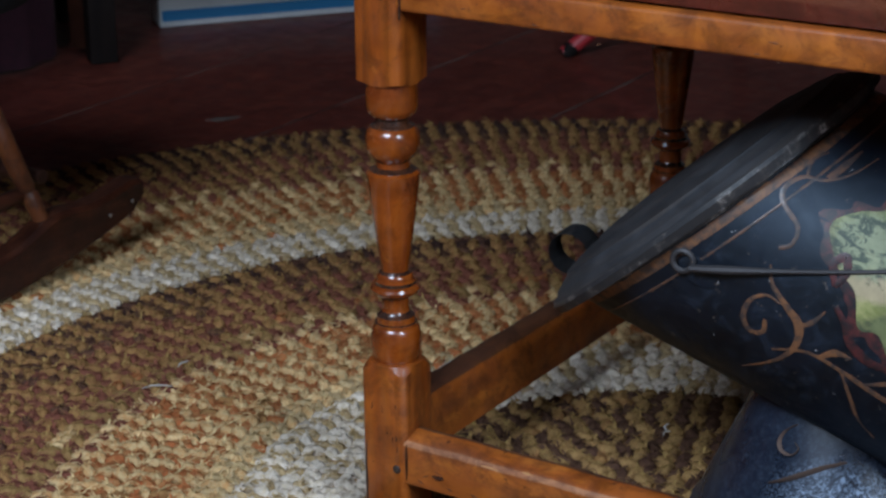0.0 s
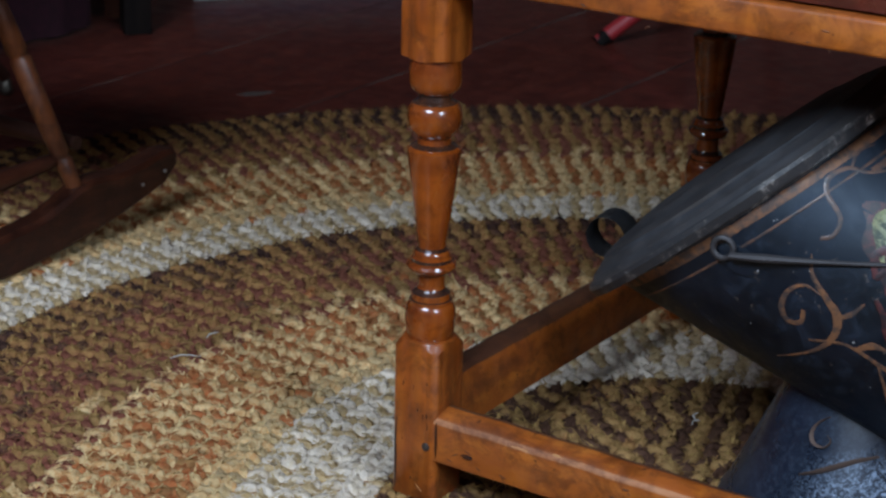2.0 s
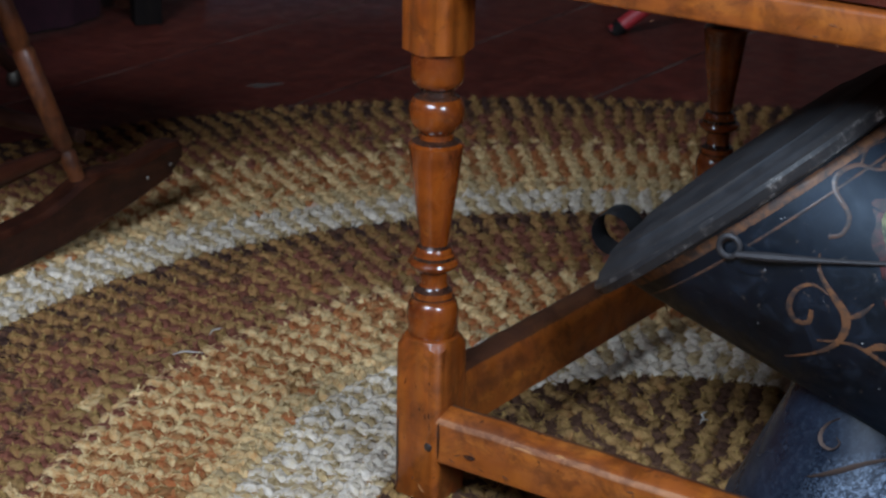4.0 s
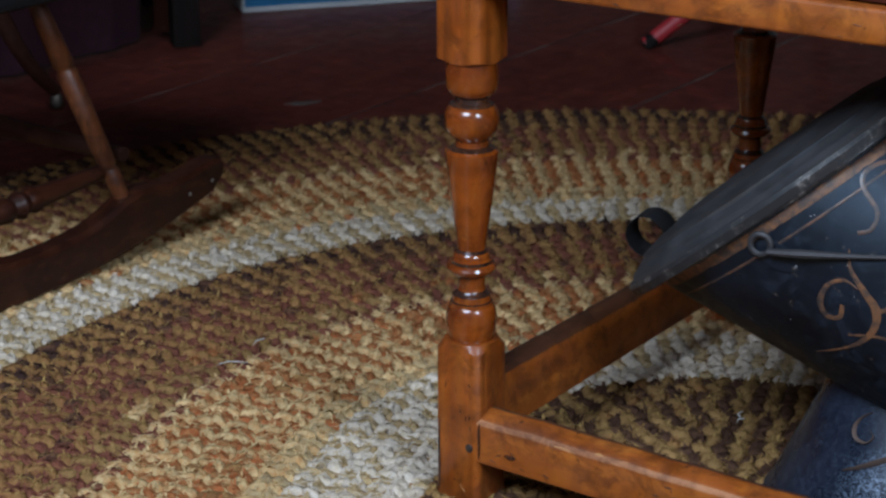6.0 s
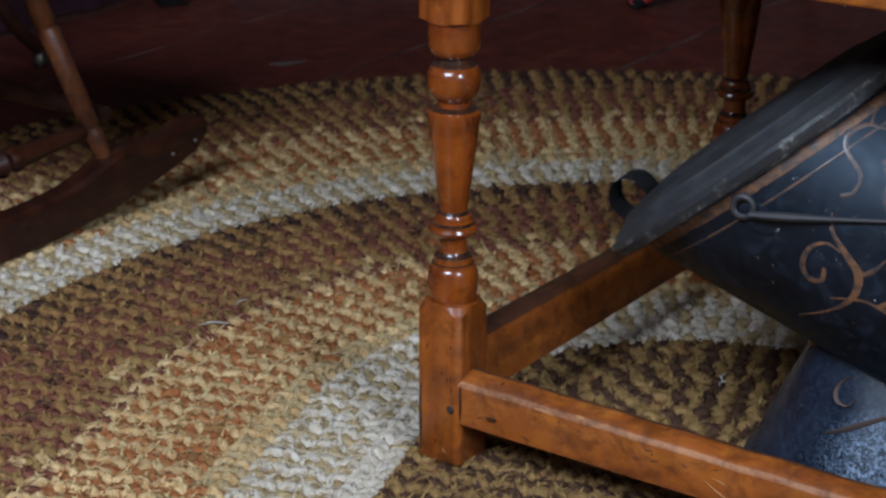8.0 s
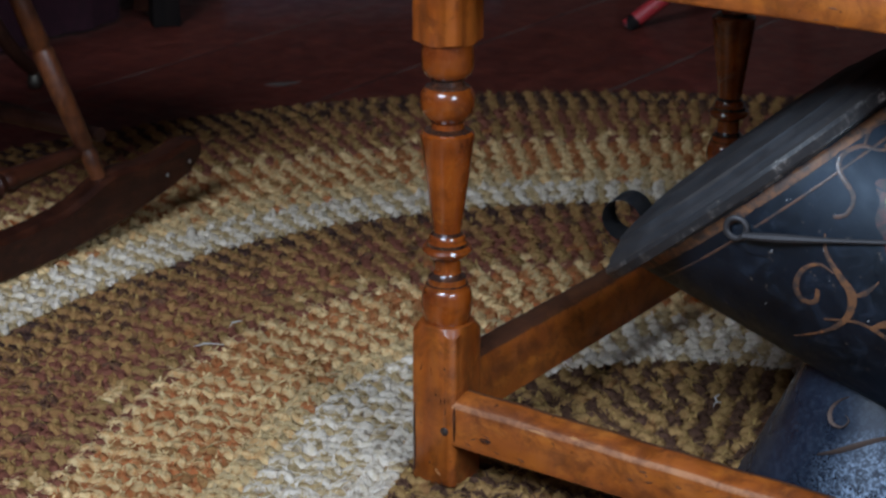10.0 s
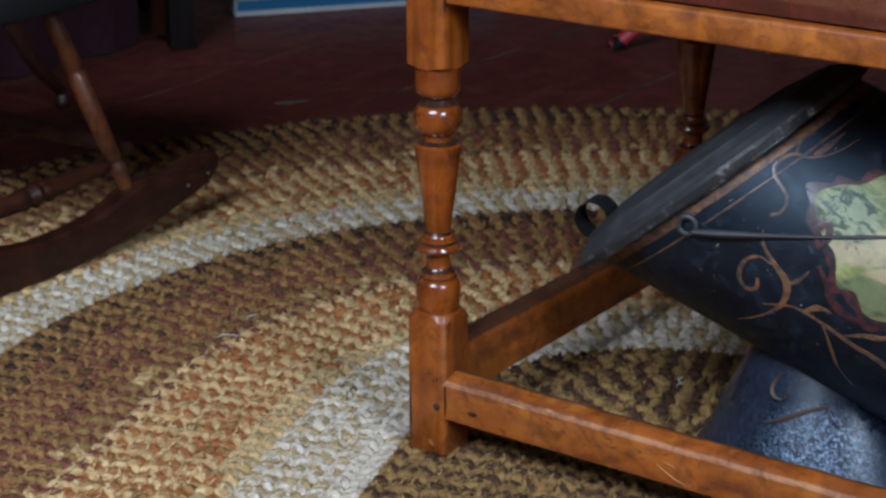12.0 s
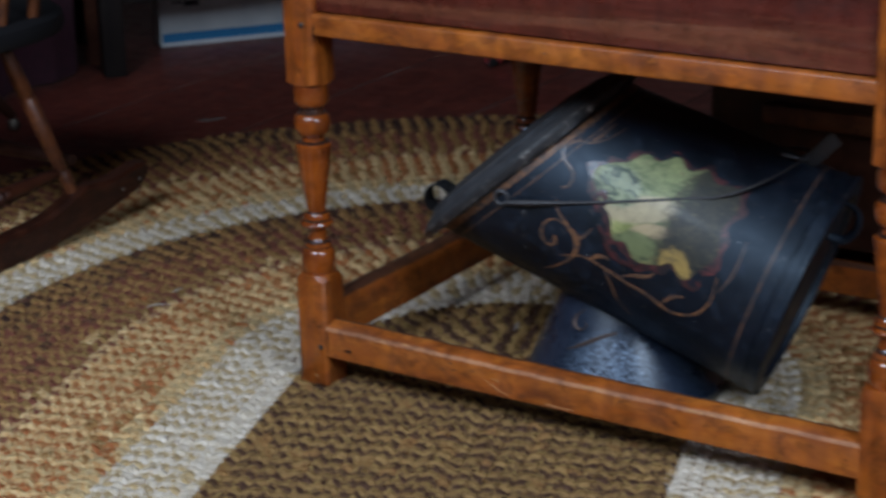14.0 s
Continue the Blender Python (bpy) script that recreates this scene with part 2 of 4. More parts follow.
strand("cream", (0.68, 0.665, 0.565), (0.54, 0.49, 0.34), 0.12)
strand("khaki", (0.43, 0.335, 0.165), (0.54, 0.46, 0.28))
strand("straw", (0.62, 0.49, 0.25), (0.48, 0.27, 0.10))
strand("mustard", (0.31, 0.187, 0.070), (0.23, 0.11, 0.048))
strand("rust", (0.37, 0.128, 0.046), (0.36, 0.22, 0.09))
strand("brick", (0.215, 0.084, 0.054), (0.16, 0.062, 0.042))
strand("brown", (0.075, 0.038, 0.028), (0.18, 0.10, 0.05))
strand("gold_tips", (0.40, 0.29, 0.10), (0.33, 0.22, 0.08))
strand("straw_tips", (0.68, 0.58, 0.30), (0.60, 0.46, 0.20))
strand("ochre", (0.31, 0.205, 0.080), (0.25, 0.15, 0.06))
strand("plum", (0.080, 0.044, 0.030), (0.12, 0.07, 0.04))
strand("umber", (0.050, 0.029, 0.025), (0.09, 0.05, 0.035))
SN = list(STRAND)

RUG_A = Vector((0.173, 0.159))
RUG_DIR = Vector((math.sin(radians(18)), -math.cos(radians(18))))
RUG_SEG = 0.60
BRAID_W = 0.0180
PITCH = 0.0152


def stadium(r):
    """Total length, and a function from length along the loop to place, direction and outward normal."""
    side = Vector((RUG_DIR.y, -RUG_DIR.x))  # to the left-hand side of the walk down
    arc = math.pi * r
    total = 2 * RUG_SEG + 2 * arc
    b = RUG_A + RUG_DIR * RUG_SEG

    def at(s):
        s %= total
        if s < RUG_SEG:
            return RUG_A + RUG_DIR * s + side * r, RUG_DIR, side
        s -= RUG_SEG
        if s < arc:
            a = s / r
            n = side * math.cos(a) + RUG_DIR * math.sin(a)
            return b + n * r, -side * math.sin(a) + RUG_DIR * math.cos(a), n
        s -= arc
        if s < RUG_SEG:
            return b - RUG_DIR * s - side * r, -RUG_DIR, -side
        s -= RUG_SEG
        a = s / r
        n = -side * math.cos(a) - RUG_DIR * math.sin(a)
        return RUG_A + n * r, side * math.sin(a) - RUG_DIR * math.cos(a), n

    return total, at


# one plump loop of yarn: closed little mesh, long across the braid
NU, NV = 10, 4
bulge = []
for iv in range(NV):
    h = (-0.7, 0.05, 0.55, 0.88)[iv]
    w = (0.92, 1.0, 0.80, 0.45)[iv]
    for iu in range(NU):
        a = 2 * math.pi * iu / NU
        # blunt at the outer end, drawn out where it dives under the next row
        bulge.append((w * math.cos(a) * (1.0 if math.cos(a) > 0 else 1.16), w * math.sin(a) * (1.0 + 0.14 * math.cos(a)), h))
bulge.append((0, 0, 1.0))
bulge = np.array(bulge)
bulge_faces = []
for iv in range(NV - 1):
    for iu in range(NU):
        p, q = iv * NU + iu, iv * NU + (iu + 1) % NU
        bulge_faces.append((p, q, q + NU, p + NU))
for iu in range(NU):
    p, q = (NV - 1) * NU + iu, (NV - 1) * NU + (iu + 1) % NU
    bulge_faces.append((p, q, NU * NV, NU * NV))

R_IN, R_MID, R_OUT = 0.275, 0.792, 1.335
n_in, n_mid = round(R_IN / BRAID_W), round(R_MID / BRAID_W)
n_out = round(R_OUT / BRAID_W)


def row_colours(k):
    """The two strand colours that take turns along braid row k, counted from the middle, and the odd third one."""
    if k < n_in:
        return "ochre", "plum", "mustard"
    f = (k - n_in) / (n_mid - n_in) if k < n_mid else (k - n_mid) / (n_out - n_mid) + 0.06
    if f < 0.22:
        return ("cream", "khaki", "cream") if f > 0.05 else ("cream", "cream", "khaki")
    for top, names in ((0.31, ("straw", "khaki", "rust")), (0.44, ("straw", "rust", "mustard")), (0.54, ("straw", "rust", "rust")), (0.58, ("straw", "brick", "ochre")), (0.63, ("ochre", "brick", "straw")),
                       (0.68, ("mustard", "brick", "rust")), (0.84, ("mustard", "brick", "brown")), (0.90, ("mustard", "brown", "brick"))):
        if f < top:
            return names
    return "mustard", "umber", "brown"


rug = thing("braided_rug", pose(0, 0, 0), "large oval braided wool rug in cream, rust, mustard and brown rings", "rug")
rng = np.random.default_rng(7)
rough = rng.normal(0, 1, (97, len(bulge), 1))
N_SEG = round(RUG_SEG / PITCH)
N_SEG += N_SEG % 2
for k in range(n_out):
    r = (k + 0.5) * BRAID_W
    total, at = stadium(r)
    # loops of neighbouring rows stand in line across two to four rows
    mid_row = 2 * (k // 2) + 1 if k < 16 else 4 * (k // 4) + 2
    n_cap = max(4, 2 * round(math.pi * BRAID_W * mid_row / PITCH / 2))
    arc = math.pi * r
    stations = [RUG_SEG * (i + 0.5) / N_SEG for i in range(N_SEG)] + [RUG_SEG + arc * (i + 0.5) / n_cap for i in range(n_cap)]
    stations += [total / 2 + q for q in stations]
    pitch = [RUG_SEG / N_SEG] * N_SEG + [arc / n_cap] * n_cap
    pitch += pitch
    n = len(stations)
    first, second, odd = row_colours(k)
    tips = {"cream": "cream", "straw": "straw_tips", "rust": "straw_tips"}.get(first, "gold_tips")
    slots = sorted({first, second, odd, tips})
    turn = 1 if k % 2 else -1
    bright = slots.index(tips)
    V = np.empty((n, len(bulge), 3))
    cols = np.empty(n, int)
    jit = rng.normal(0, 1, (n, 6))
    luck = rng.random(n)
    for i in range(n):
        up = i % 2  # the plump strand of the pair, the other one lies deeper
        w = pitch[i]
        p, d, nn = at(stations[i] + jit[i, 0] * 0.0005)
        a = turn * radians(38) + jit[i, 1] * 0.07
        ca, sa = math.cos(a), math.sin(a)
        ax = (nn.x * ca + d.x * sa, nn.y * ca + d.y * sa)
        ay = (-nn.x * sa + d.x * ca, -nn.y * sa + d.y * ca)
        lx, ly, lz = 0.0119 * (1 + 0.05 * jit[i, 2]), (0.54 if up else 0.51) * w * (1 + 0.06 * jit[i, 3]), (0.0070 if up else 0.0064) * (1 + 0.08 * jit[i, 4])
        q = bulge * (lx, ly, lz) * (1 + 0.07 * rough[(i * 7 + k) % 97])
        V[i, :, 0] = p.x + ax[0] * q[:, 0] + ay[0] * q[:, 1] + nn.x * jit[i, 5] * 0.0007
        V[i, :, 1] = p.y + ax[1] * q[:, 0] + ay[1] * q[:, 1] + nn.y * jit[i, 5] * 0.0007
        # each loop dives under its neighbour on one side
        V[i, :, 2] = q[:, 2] - (0.0054 if up else 0.0064) + 0.10 * turn * q[:, 1] + 0.10 * q[:, 0]
        name = odd if luck[i] < (0.05 if k < n_in else 0.10) else (first if up else second)
        cols[i] = slots.index(name)
    m_per = len(bulge)
    faces, fm = [], []
    for i in range(n):
        o = i * m_per
        for f in bulge_faces:
            faces.append(tuple(o + j for j in (f if f[2] != f[3] else f[:3])))
            fm.append(cols[i])
    # loose wool fibres that stand off the loops
    verts = V.reshape(-1, 3)
    # many where the rug lies open, few on the far side of the table and near the wall
    open_part = (V[:, 0, 0] > -0.95) & (V[:, 0, 0] < 0.75) & (V[:, 0, 1] > -0.85)
    owner = np.concatenate([np.repeat(np.flatnonzero(open_part), 14), np.repeat(np.flatnonzero(~open_part), 2)])
    F = len(owner)
    fd = rng.random((F, 8))
    base_i = n * m_per
    top = V[owner, m_per - 1, :]
    mid = V[owner][:, :m_per - 1, :].mean(axis=1)
    along = V[owner, 0, :] - V[owner, NU // 2, :]
    lean = np.arctan2(along[:, 1], along[:, 0]) + np.where(fd[:, 6] < 0.5, 0, math.pi)
    ang = np.where(fd[:, 7] < 0.7, lean + (fd[:, 0] - 0.5) * 1.5, fd[:, 0] * 2 * math.pi)
    reach = 0.005 + 0.010 * fd[:, 1] ** 2
    start = mid + (top - mid) * (0.70 + 0.3 * fd[:, 2:3]) + along * (fd[:, 3:4] - 0.5) * 0.55 + np.stack([(fd[:, 3] - 0.5) * 0.007, (fd[:, 4] - 0.5) * 0.007, np.zeros(F)], -1)
    tip = start + np.stack([np.cos(ang) * reach, np.sin(ang) * reach, (fd[:, 5] - 0.35) * 0.007], -1)
    bend = (start + tip) / 2 + np.array((0, 0, 0.0018))
    half = np.stack([-np.sin(ang), np.cos(ang), np.zeros(F)], -1) * (0.0004 + 0.0008 * fd[:, 4:5])
    wisps = np.stack([start - half, start + half, bend + half * 0.8, bend - half * 0.8, tip], 1).reshape(-1, 3)
    verts = np.concatenate([verts, wisps])
    for i in range(F):
        o = base_i + i * 5
        faces.append((o, o + 1, o + 2, o + 3))
        faces.append((o + 3, o + 2, o + 4))
        fm += [bright if i % 5 < 2 and owner[i] % 2 else cols[owner[i]]] * 2
    me = bpy.data.meshes.new("braid")
    me.from_pydata(verts.tolist(), [], faces)
    me.polygons.foreach_set("material_index", fm)
    me.shade_smooth()
    for q in slots:
        me.materials.append(STRAND[q])
    ob = new("braid", me)
    ob.parent = rug
backing = bmesh.new()
tot, at = stadium(R_OUT - 0.012)
vs = [backing.verts.new((*at(tot * i / 120)[0], -0.0052)) for i in range(120)]
backing.faces.new(vs)
ext = bmesh.ops.extrude_face_region(backing, geom=backing.faces[:])
bmesh.ops.translate(backing, verts=[e for e in ext["geom"] if isinstance(e, bmesh.types.BMVert)], vec=(0, 0, -0.007))
bmesh.ops.recalc_face_normals(backing, faces=backing.faces)
part("backing", backing, STRAND["mustard"], rug, smooth=False)


# ---- side table with turned legs ----
TABLE_W, TABLE_D, LEG = 0.780, 0.584, 0.047  # outer right side, outer depth, leg square
TURNING = [(0.1515, 0.0205), (0.157, 0.0218), (0.163, 0.0230), (0.170, 0.0236), (0.1765, 0.0233), (0.1815, 0.0222), (0.1850, 0.0207), (0.1858, 0.0198), (0.1885, 0.0196), (0.1893, 0.0182), (0.1945, 0.0176), (0.1965, 0.0150), (0.199, 0.0130),
           (0.203, 0.0124), (0.2115, 0.0128), (0.2135, 0.0150), (0.2150, 0.019), (0.2178, 0.0222), (0.2205, 0.0230), (0.2230, 0.0218), (0.2243, 0.0186), (0.2275, 0.0186), (0.2290, 0.0168), (0.2320, 0.0168), (0.2345, 0.0150),
           (0.2372, 0.0128), (0.262, 0.0162), (0.288, 0.0196), (0.314, 0.0230), (0.3235, 0.0243), (0.3266, 0.0243), (0.3290, 0.0215), (0.3320, 0.0155), (0.3365, 0.0148), (0.3390, 0.0172), (0.3425, 0.0210), (0.3480, 0.0237),
           (0.3555, 0.0246), (0.363, 0.0236), (0.3680, 0.0203), (0.3705, 0.0158), (0.3745, 0.0148), (0.3770, 0.0172), (0.3800, 0.0212), (0.3850, 0.0232), (0.399, 0.0236), (0.4085, 0.0222)]
TURNING = [(z, 0.968 * r) for z, r in TURNING]


def square_ring(n, half, rnd):
    """Points of a square with softened corners, and how far each lies from the axis."""
    out = []
    for k in range(n):
        a = 2 * math.pi * (k + 0.5) / n
        c, s = math.cos(a), math.sin(a)
        q = half / max(abs(c), abs(s))
        q = min(q, half * math.sqrt(2) - rnd)
        out.append((q * c, q * s, q))
    return out


def block_bm(z0, z1, shoulder_low, shoulder_high, half=0.0235, n=48, slope=1.05):
    """Square part of a leg with turned shoulders where it meets the round part."""
    ring = square_ring(n, half, 0.0028)
    rings = []

    def edge(z, sgn):
        return [(x, y, z - sgn * slope * max(0.0, q - 0.0245)) for x, y, q in ring]

    def inner(z, r):
        return [(r * x / q, r * y / q, z) for x, y, q in ring]

    if shoulder_low:
        rings += [inner(z0, 0.021), inner(z0 + 0.0005, 0.0240), edge(z0 + 0.0022, -1)]
    else:
        rings += [[(x * 0.93, y * 0.93, z0) for x, y, q in ring], [(x, y, z0 + 0.002) for x, y, q in ring]]
    if shoulder_high:
        rings += [edge(z1 - 0.0022, 1), inner(z1 - 0.0005, 0.0240), inner(z1, 0.021)]
    else:
        rings += [[(x, y, z1) for x, y, q in ring]]
    return rings_bm(rings)


def table_leg(parent, x, y, turn):
    leg = part("leg", block_bm(0, 0.1535, False, True), HONEY, parent)
    leg.location = (x, y, 0)
    leg.rotation_euler = (0, 0, radians(turn))
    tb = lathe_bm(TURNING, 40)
    # faces at the groove heights take the second, darker wood
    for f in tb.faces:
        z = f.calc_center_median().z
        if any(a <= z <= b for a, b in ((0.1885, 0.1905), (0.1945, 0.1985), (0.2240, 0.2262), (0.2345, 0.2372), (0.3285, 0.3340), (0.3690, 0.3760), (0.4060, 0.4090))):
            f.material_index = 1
    part("turning", tb, [HONEY_GLOSS, GROOVE], leg, "turned baluster with dark bands at its grooves")
    u = part("post", block_bm(0.4065, 0.63, True, False, slope=0.25), HONEY, leg)
    return leg


def stretcher_bm(length, z0, z1, depth, worn, rounded):
    """Bar along x with a rounded, worn top, a little hollow in the middle of its top edge."""
    rings = []
    n = 25
    for k in range(n):
        x = length * k / (n - 1)
        dip = worn * math.sin(math.pi * k / (n - 1)) ** 2 + 0.0006 * math.sin(k * 2.3)
        t = z1 - dip
        if rounded:
            front = [(x, 0, t - 0.016), (x, 0.0012, t - 0.0105), (x, 0.0042, t - 0.0056), (x, 0.0085, t - 0.0024), (x, 0.0135, t - 0.0006), (x, 0.019, t)]
        else:
            front = [(x, 0, t - 0.0105), (x, 0.0009, t - 0.0078), (x, 0.0030, t - 0.0056), (x, 0.0065, t - 0.0038), (x, 0.014, t - 0.0012), (x, 0.020, t)]
        rings.append([(x, 0, z0 + 0.0015), *front, (x, depth - 0.005, t - 0.0006), (x, depth, t - 0.005), (x, depth, z0 + 0.0015), (x, depth - 0.0015, z0), (x, 0.0015, z0)])
    return rings_bm(rings)


INNER = TABLE_W - LEG  # clear width between the legs
table = thing("side_table", pose(0, 0, 0), "honey-coloured maple table with turned legs, box stretchers and dark red apron", "table")
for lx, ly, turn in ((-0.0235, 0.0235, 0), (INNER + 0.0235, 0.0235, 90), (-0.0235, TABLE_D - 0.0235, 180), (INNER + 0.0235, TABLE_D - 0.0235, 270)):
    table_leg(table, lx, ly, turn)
for px, py, turn, ln, z0, z1, mt in ((-0.006, 0.0012, 0, INNER + 0.012, 0.0425, 0.0905, HONEY_X), (INNER + 0.006, TABLE_D - 0.0012, 180, INNER + 0.012, 0.0425, 0.0905, HONEY_X),
                                     (-0.008, LEG - 0.006, 90, TABLE_D - 2 * LEG + 0.012, 0.0525, 0.112, HONEY_X), (INNER + 0.008, TABLE_D - LEG + 0.006, 270, TABLE_D - 2 * LEG + 0.012, 0.0525, 0.112, HONEY_X)):
    side = turn in (90, 270)
    sb = stretcher_bm(ln, z0, z1, 0.03, 0.002, side)
    # pale arris faces: rubbed wood plus the edge's sheen put into the colour
    for f in sb.faces:
        c = f.calc_center_median()
        if c.z > z1 - 0.012 and c.y > (0.0055 if side else 0.022):
            f.material_index = 1
        elif not side and c.z > z1 - 0.0125 and 0.0003 < c.y < 0.0035:
            f.material_index = 2
    st = part("stretcher", sb, [mt, DARKTOP, EDGEWOOD], table)
    st.location = (px, py, 0)
    st.rotation_euler = (0, 0, radians(turn))
# lower rails of the apron, and the dark red panels set back above them
for px, py, turn, ln in ((-0.006, 0.0015, 0, INNER + 0.012), (INNER + 0.006, TABLE_D - 0.0015, 180, INNER + 0.012),
                         (-0.0015, LEG - 0.006, 90, TABLE_D - 2 * LEG + 0.012), (INNER + 0.0015, TABLE_D - LEG + 0.006, 270, TABLE_D - 2 * LEG + 0.012)):
    rl = part("rail", box_bm(0, ln, 0, 0.032, 0.4735, 0.5015, 0.0035, 3), HONEY_X, table)
    pn = part("panel", box_bm(0, ln, 0.009, 0.026, 0.503, 0.627, 0.004, 2), OXBLOOD, table, "dark red worn painted panel")
    for o in (rl, pn):
        o.location = (px, py, 0)
        o.rotation_euler = (0, 0, radians(turn))
# top board is out of view, added to shade the space under it
part("top", box_bm(-0.10, TABLE_W + 0.02, -0.05, TABLE_D + 0.05, 0.6305, 0.655, 0.006, 3), HONEY_X, table)
for px, pz in ((-0.0095, 0.0555), (-0.0170, 0.486)):
    pg = part("peg", lathe_bm([(0, 0.0042), (0.0012, 0.0042), (0.002, 0.003)], 10), GRIME, table, "dark worn dowel end")
    pg.location = (px, 0.0008, pz)
    pg.rotation_euler = (radians(90), 0, 0)

PALEWOOD = mat("bare_pale_wood", (0.48, 0.22, 0.085), 0.6)


def sliver_bm(pts, width):
    """A thin shallow mark along points, pointed at both ends."""
    n = len(pts)
    return tube_bm(pts, [width * (0.15 + math.sin(math.pi * (i + 0.5) / n)) for i in range(n)], 6)


def mark(name, pts, width, material, label):
    part(name, sliver_bm(catmull([tuple(p) for p in pts], 4), width), material, table, label)


mark("crack", [(-0.043, 0.0003, 0.006), (-0.0422, 0.0003, 0.03), (-0.0428, 0.0003, 0.055), (-0.0418, 0.0003, 0.078)], 0.0011, GRIME, "dark drying crack")
mark("dent", [(0.028, 0.0008, 0.058), (0.034, 0.0008, 0.0575), (0.040, 0.0008, 0.058)], 0.0022, GROOVE, "dark dent")
mark("dent", [(0.118, 0.0045, 0.0835), (0.124, 0.0045, 0.0832), (0.131, 0.0045, 0.0828)], 0.0015, PALEWOOD, "pale dent")
mark("dent", [(0.140, 0.003, 0.0800), (0.148, 0.003, 0.0797), (0.155, 0.003, 0.0795)], 0.0012, PALEWOOD, "pale dent")
mark("scratch", [(0.245, 0.0007, 0.062), (0.256, 0.0007, 0.056), (0.268, 0.0007, 0.050), (0.279, 0.0007, 0.0485)], 0.0005, PALEWOOD, "pale scratch")
mark("scratch", [(0.252, 0.0007, 0.066), (0.262, 0.0007, 0.064), (0.266, 0.0007, 0.0625)], 0.0004, PALEWOOD, "pale scratch")
mark("scratch", [(0.330, 0.0007, 0.0475), (0.350, 0.0007, 0.0468), (0.372, 0.0007, 0.0472)], 0.0006, PALEWOOD, "pale scratch")
mark("scratch", [(-0.020, 0.0003, 0.018), (-0.017, 0.0003, 0.013), (-0.012, 0.0003, 0.010)], 0.0005, PALEWOOD, "pale scratch")
mark("scratch", [(-0.026, 0.0003, 0.118), (-0.024, 0.0003, 0.110), (-0.025, 0.0003, 0.104)], 0.0004, GROOVE, "dark scratch")

mark("joint_grime", [(0.0006, 0.0008, 0.047), (0.0008, 0.0006, 0.060), (0.0006, 0.0006, 0.075), (0.0008, 0.0012, 0.0815)], 0.0012, GROOVE, "dark grime in the joint")
mark("joint_grime", [(0.0006, 0.0012, 0.466), (0.0008, 0.0012, 0.478), (0.0006, 0.0012, 0.490)], 0.0012, GROOVE, "dark grime in the joint")
luck = random.Random(4)
for k in range(24):
    x, z, a = luck.uniform(0.01, 0.62), luck.uniform(0.048, 0.076), luck.uniform(-0.5, 0.5)
    if k % 3 == 2:
        z += 0.418
    h, w = luck.uniform(0.001, 0.004), luck.uniform(0.0003, 0.0008)
    y = 0.0008 if z < 0.3 else 0.0012
    mark("dent", [(x - h, y, z - h * a), (x, y, z), (x + h, y, z + h * a)], w, DARKTOP, "small dark dent")
for k in range(10):
    x, z, h = luck.uniform(-0.045, -0.006), luck.uniform(0.01, 0.125), luck.uniform(0.001, 0.004)
    mark("dent", [(x, 0.0002, z - h), (x + 0.0004, 0.0002, z), (x, 0.0002, z + h)], luck.uniform(0.0003, 0.0008), GROOVE, "small dark dent")
for k in range(9):
    x = luck.uniform(0.02, 0.6)
    h = luck.uniform(0.004, 0.012)
    mark("worn_spot", [(x - h, 0.0022, 0.0808), (x, 0.0024, 0.0808), (x + h, 0.0022, 0.0806)], luck.uniform(0.0006, 0.0012), PALEWOOD, "pale rubbed spot")


# ---- coal scuttle ----
JAPAN = mat("black_japanned_tin", (0.018, 0.019, 0.024), 0.42, coat=0.0, spec=0.5)
JAPAN.node_tree.nodes["Principled BSDF"].inputs["Specular Tint"].default_value = (0.72, 0.86, 1.0, 1)
g = Graph(JAPAN)
v = g.coords((1, 1, 1))
n1, n2, n3 = g.noise(v, 14.0, 6, 0.7), g.noise(v, 130.0, 4, 0.7), g.noise(v, 38.0, 6, 0.75, 0.8)
c = g.ramp(n1, [(0.35, (0.002, 0.003, 0.0055)), (0.65, (0.006, 0.009, 0.017))])
c = g.mix(g.ramp(n3, [(0.54, grey(0.0)), (0.68, grey(0.6))]), c, (0.020, 0.027, 0.045))
c = g.mix(g.ramp(n2, [(0.64, grey(0.0)), (0.72, grey(0.8))]), c, (0.11, 0.085, 0.07))
c = g.mix(g.ramp(g.noise(v, 150.0, 2, 0.5), [(0.745, grey(0.0)), (0.775, grey(0.8))]), c, (0.45, 0.45, 0.46))
g.base(c)
g.rough(g.ramp(n3, [(0.35, grey(0.38)), (0.7, grey(0.66))]))
g.bump(g.mix(0.6, n2, n3), 0.22, 0.0012)
LIDTIN = mat("dusty_black_tin", (0.05, 0.047, 0.048), 0.5)
g = Graph(LIDTIN)
v = g.coords((1, 1, 1))
n1, n2 = g.noise(v, 26.0, 6, 0.7), g.noise(v, 160.0, 4, 0.7)
away = g.node("ShaderNodeVectorMath", operation="LENGTH")
g.link(g.coords((0, 7.0, 6.0)), away.inputs[0])
swirl = g.node("ShaderNodeCombineXYZ")
g.link(away.outputs["Value"], swirl.inputs[0])
turned = g.noise(swirl.outputs[0], 22.0, 3, 0.6)
c = g.ramp(n1, [(0.32, (0.011, 0.012, 0.015)), (0.68, (0.036, 0.037, 0.043))])
c = g.mix(g.ramp(turned, [(0.42, grey(0.0)), (0.62, grey(0.6))]), c, (0.055, 0.043, 0.036))
c = g.mix(g.ramp(n2, [(0.62, grey(0.0)), (0.74, grey(0.6))]), c, (0.12, 0.095, 0.08))
g.base(c)
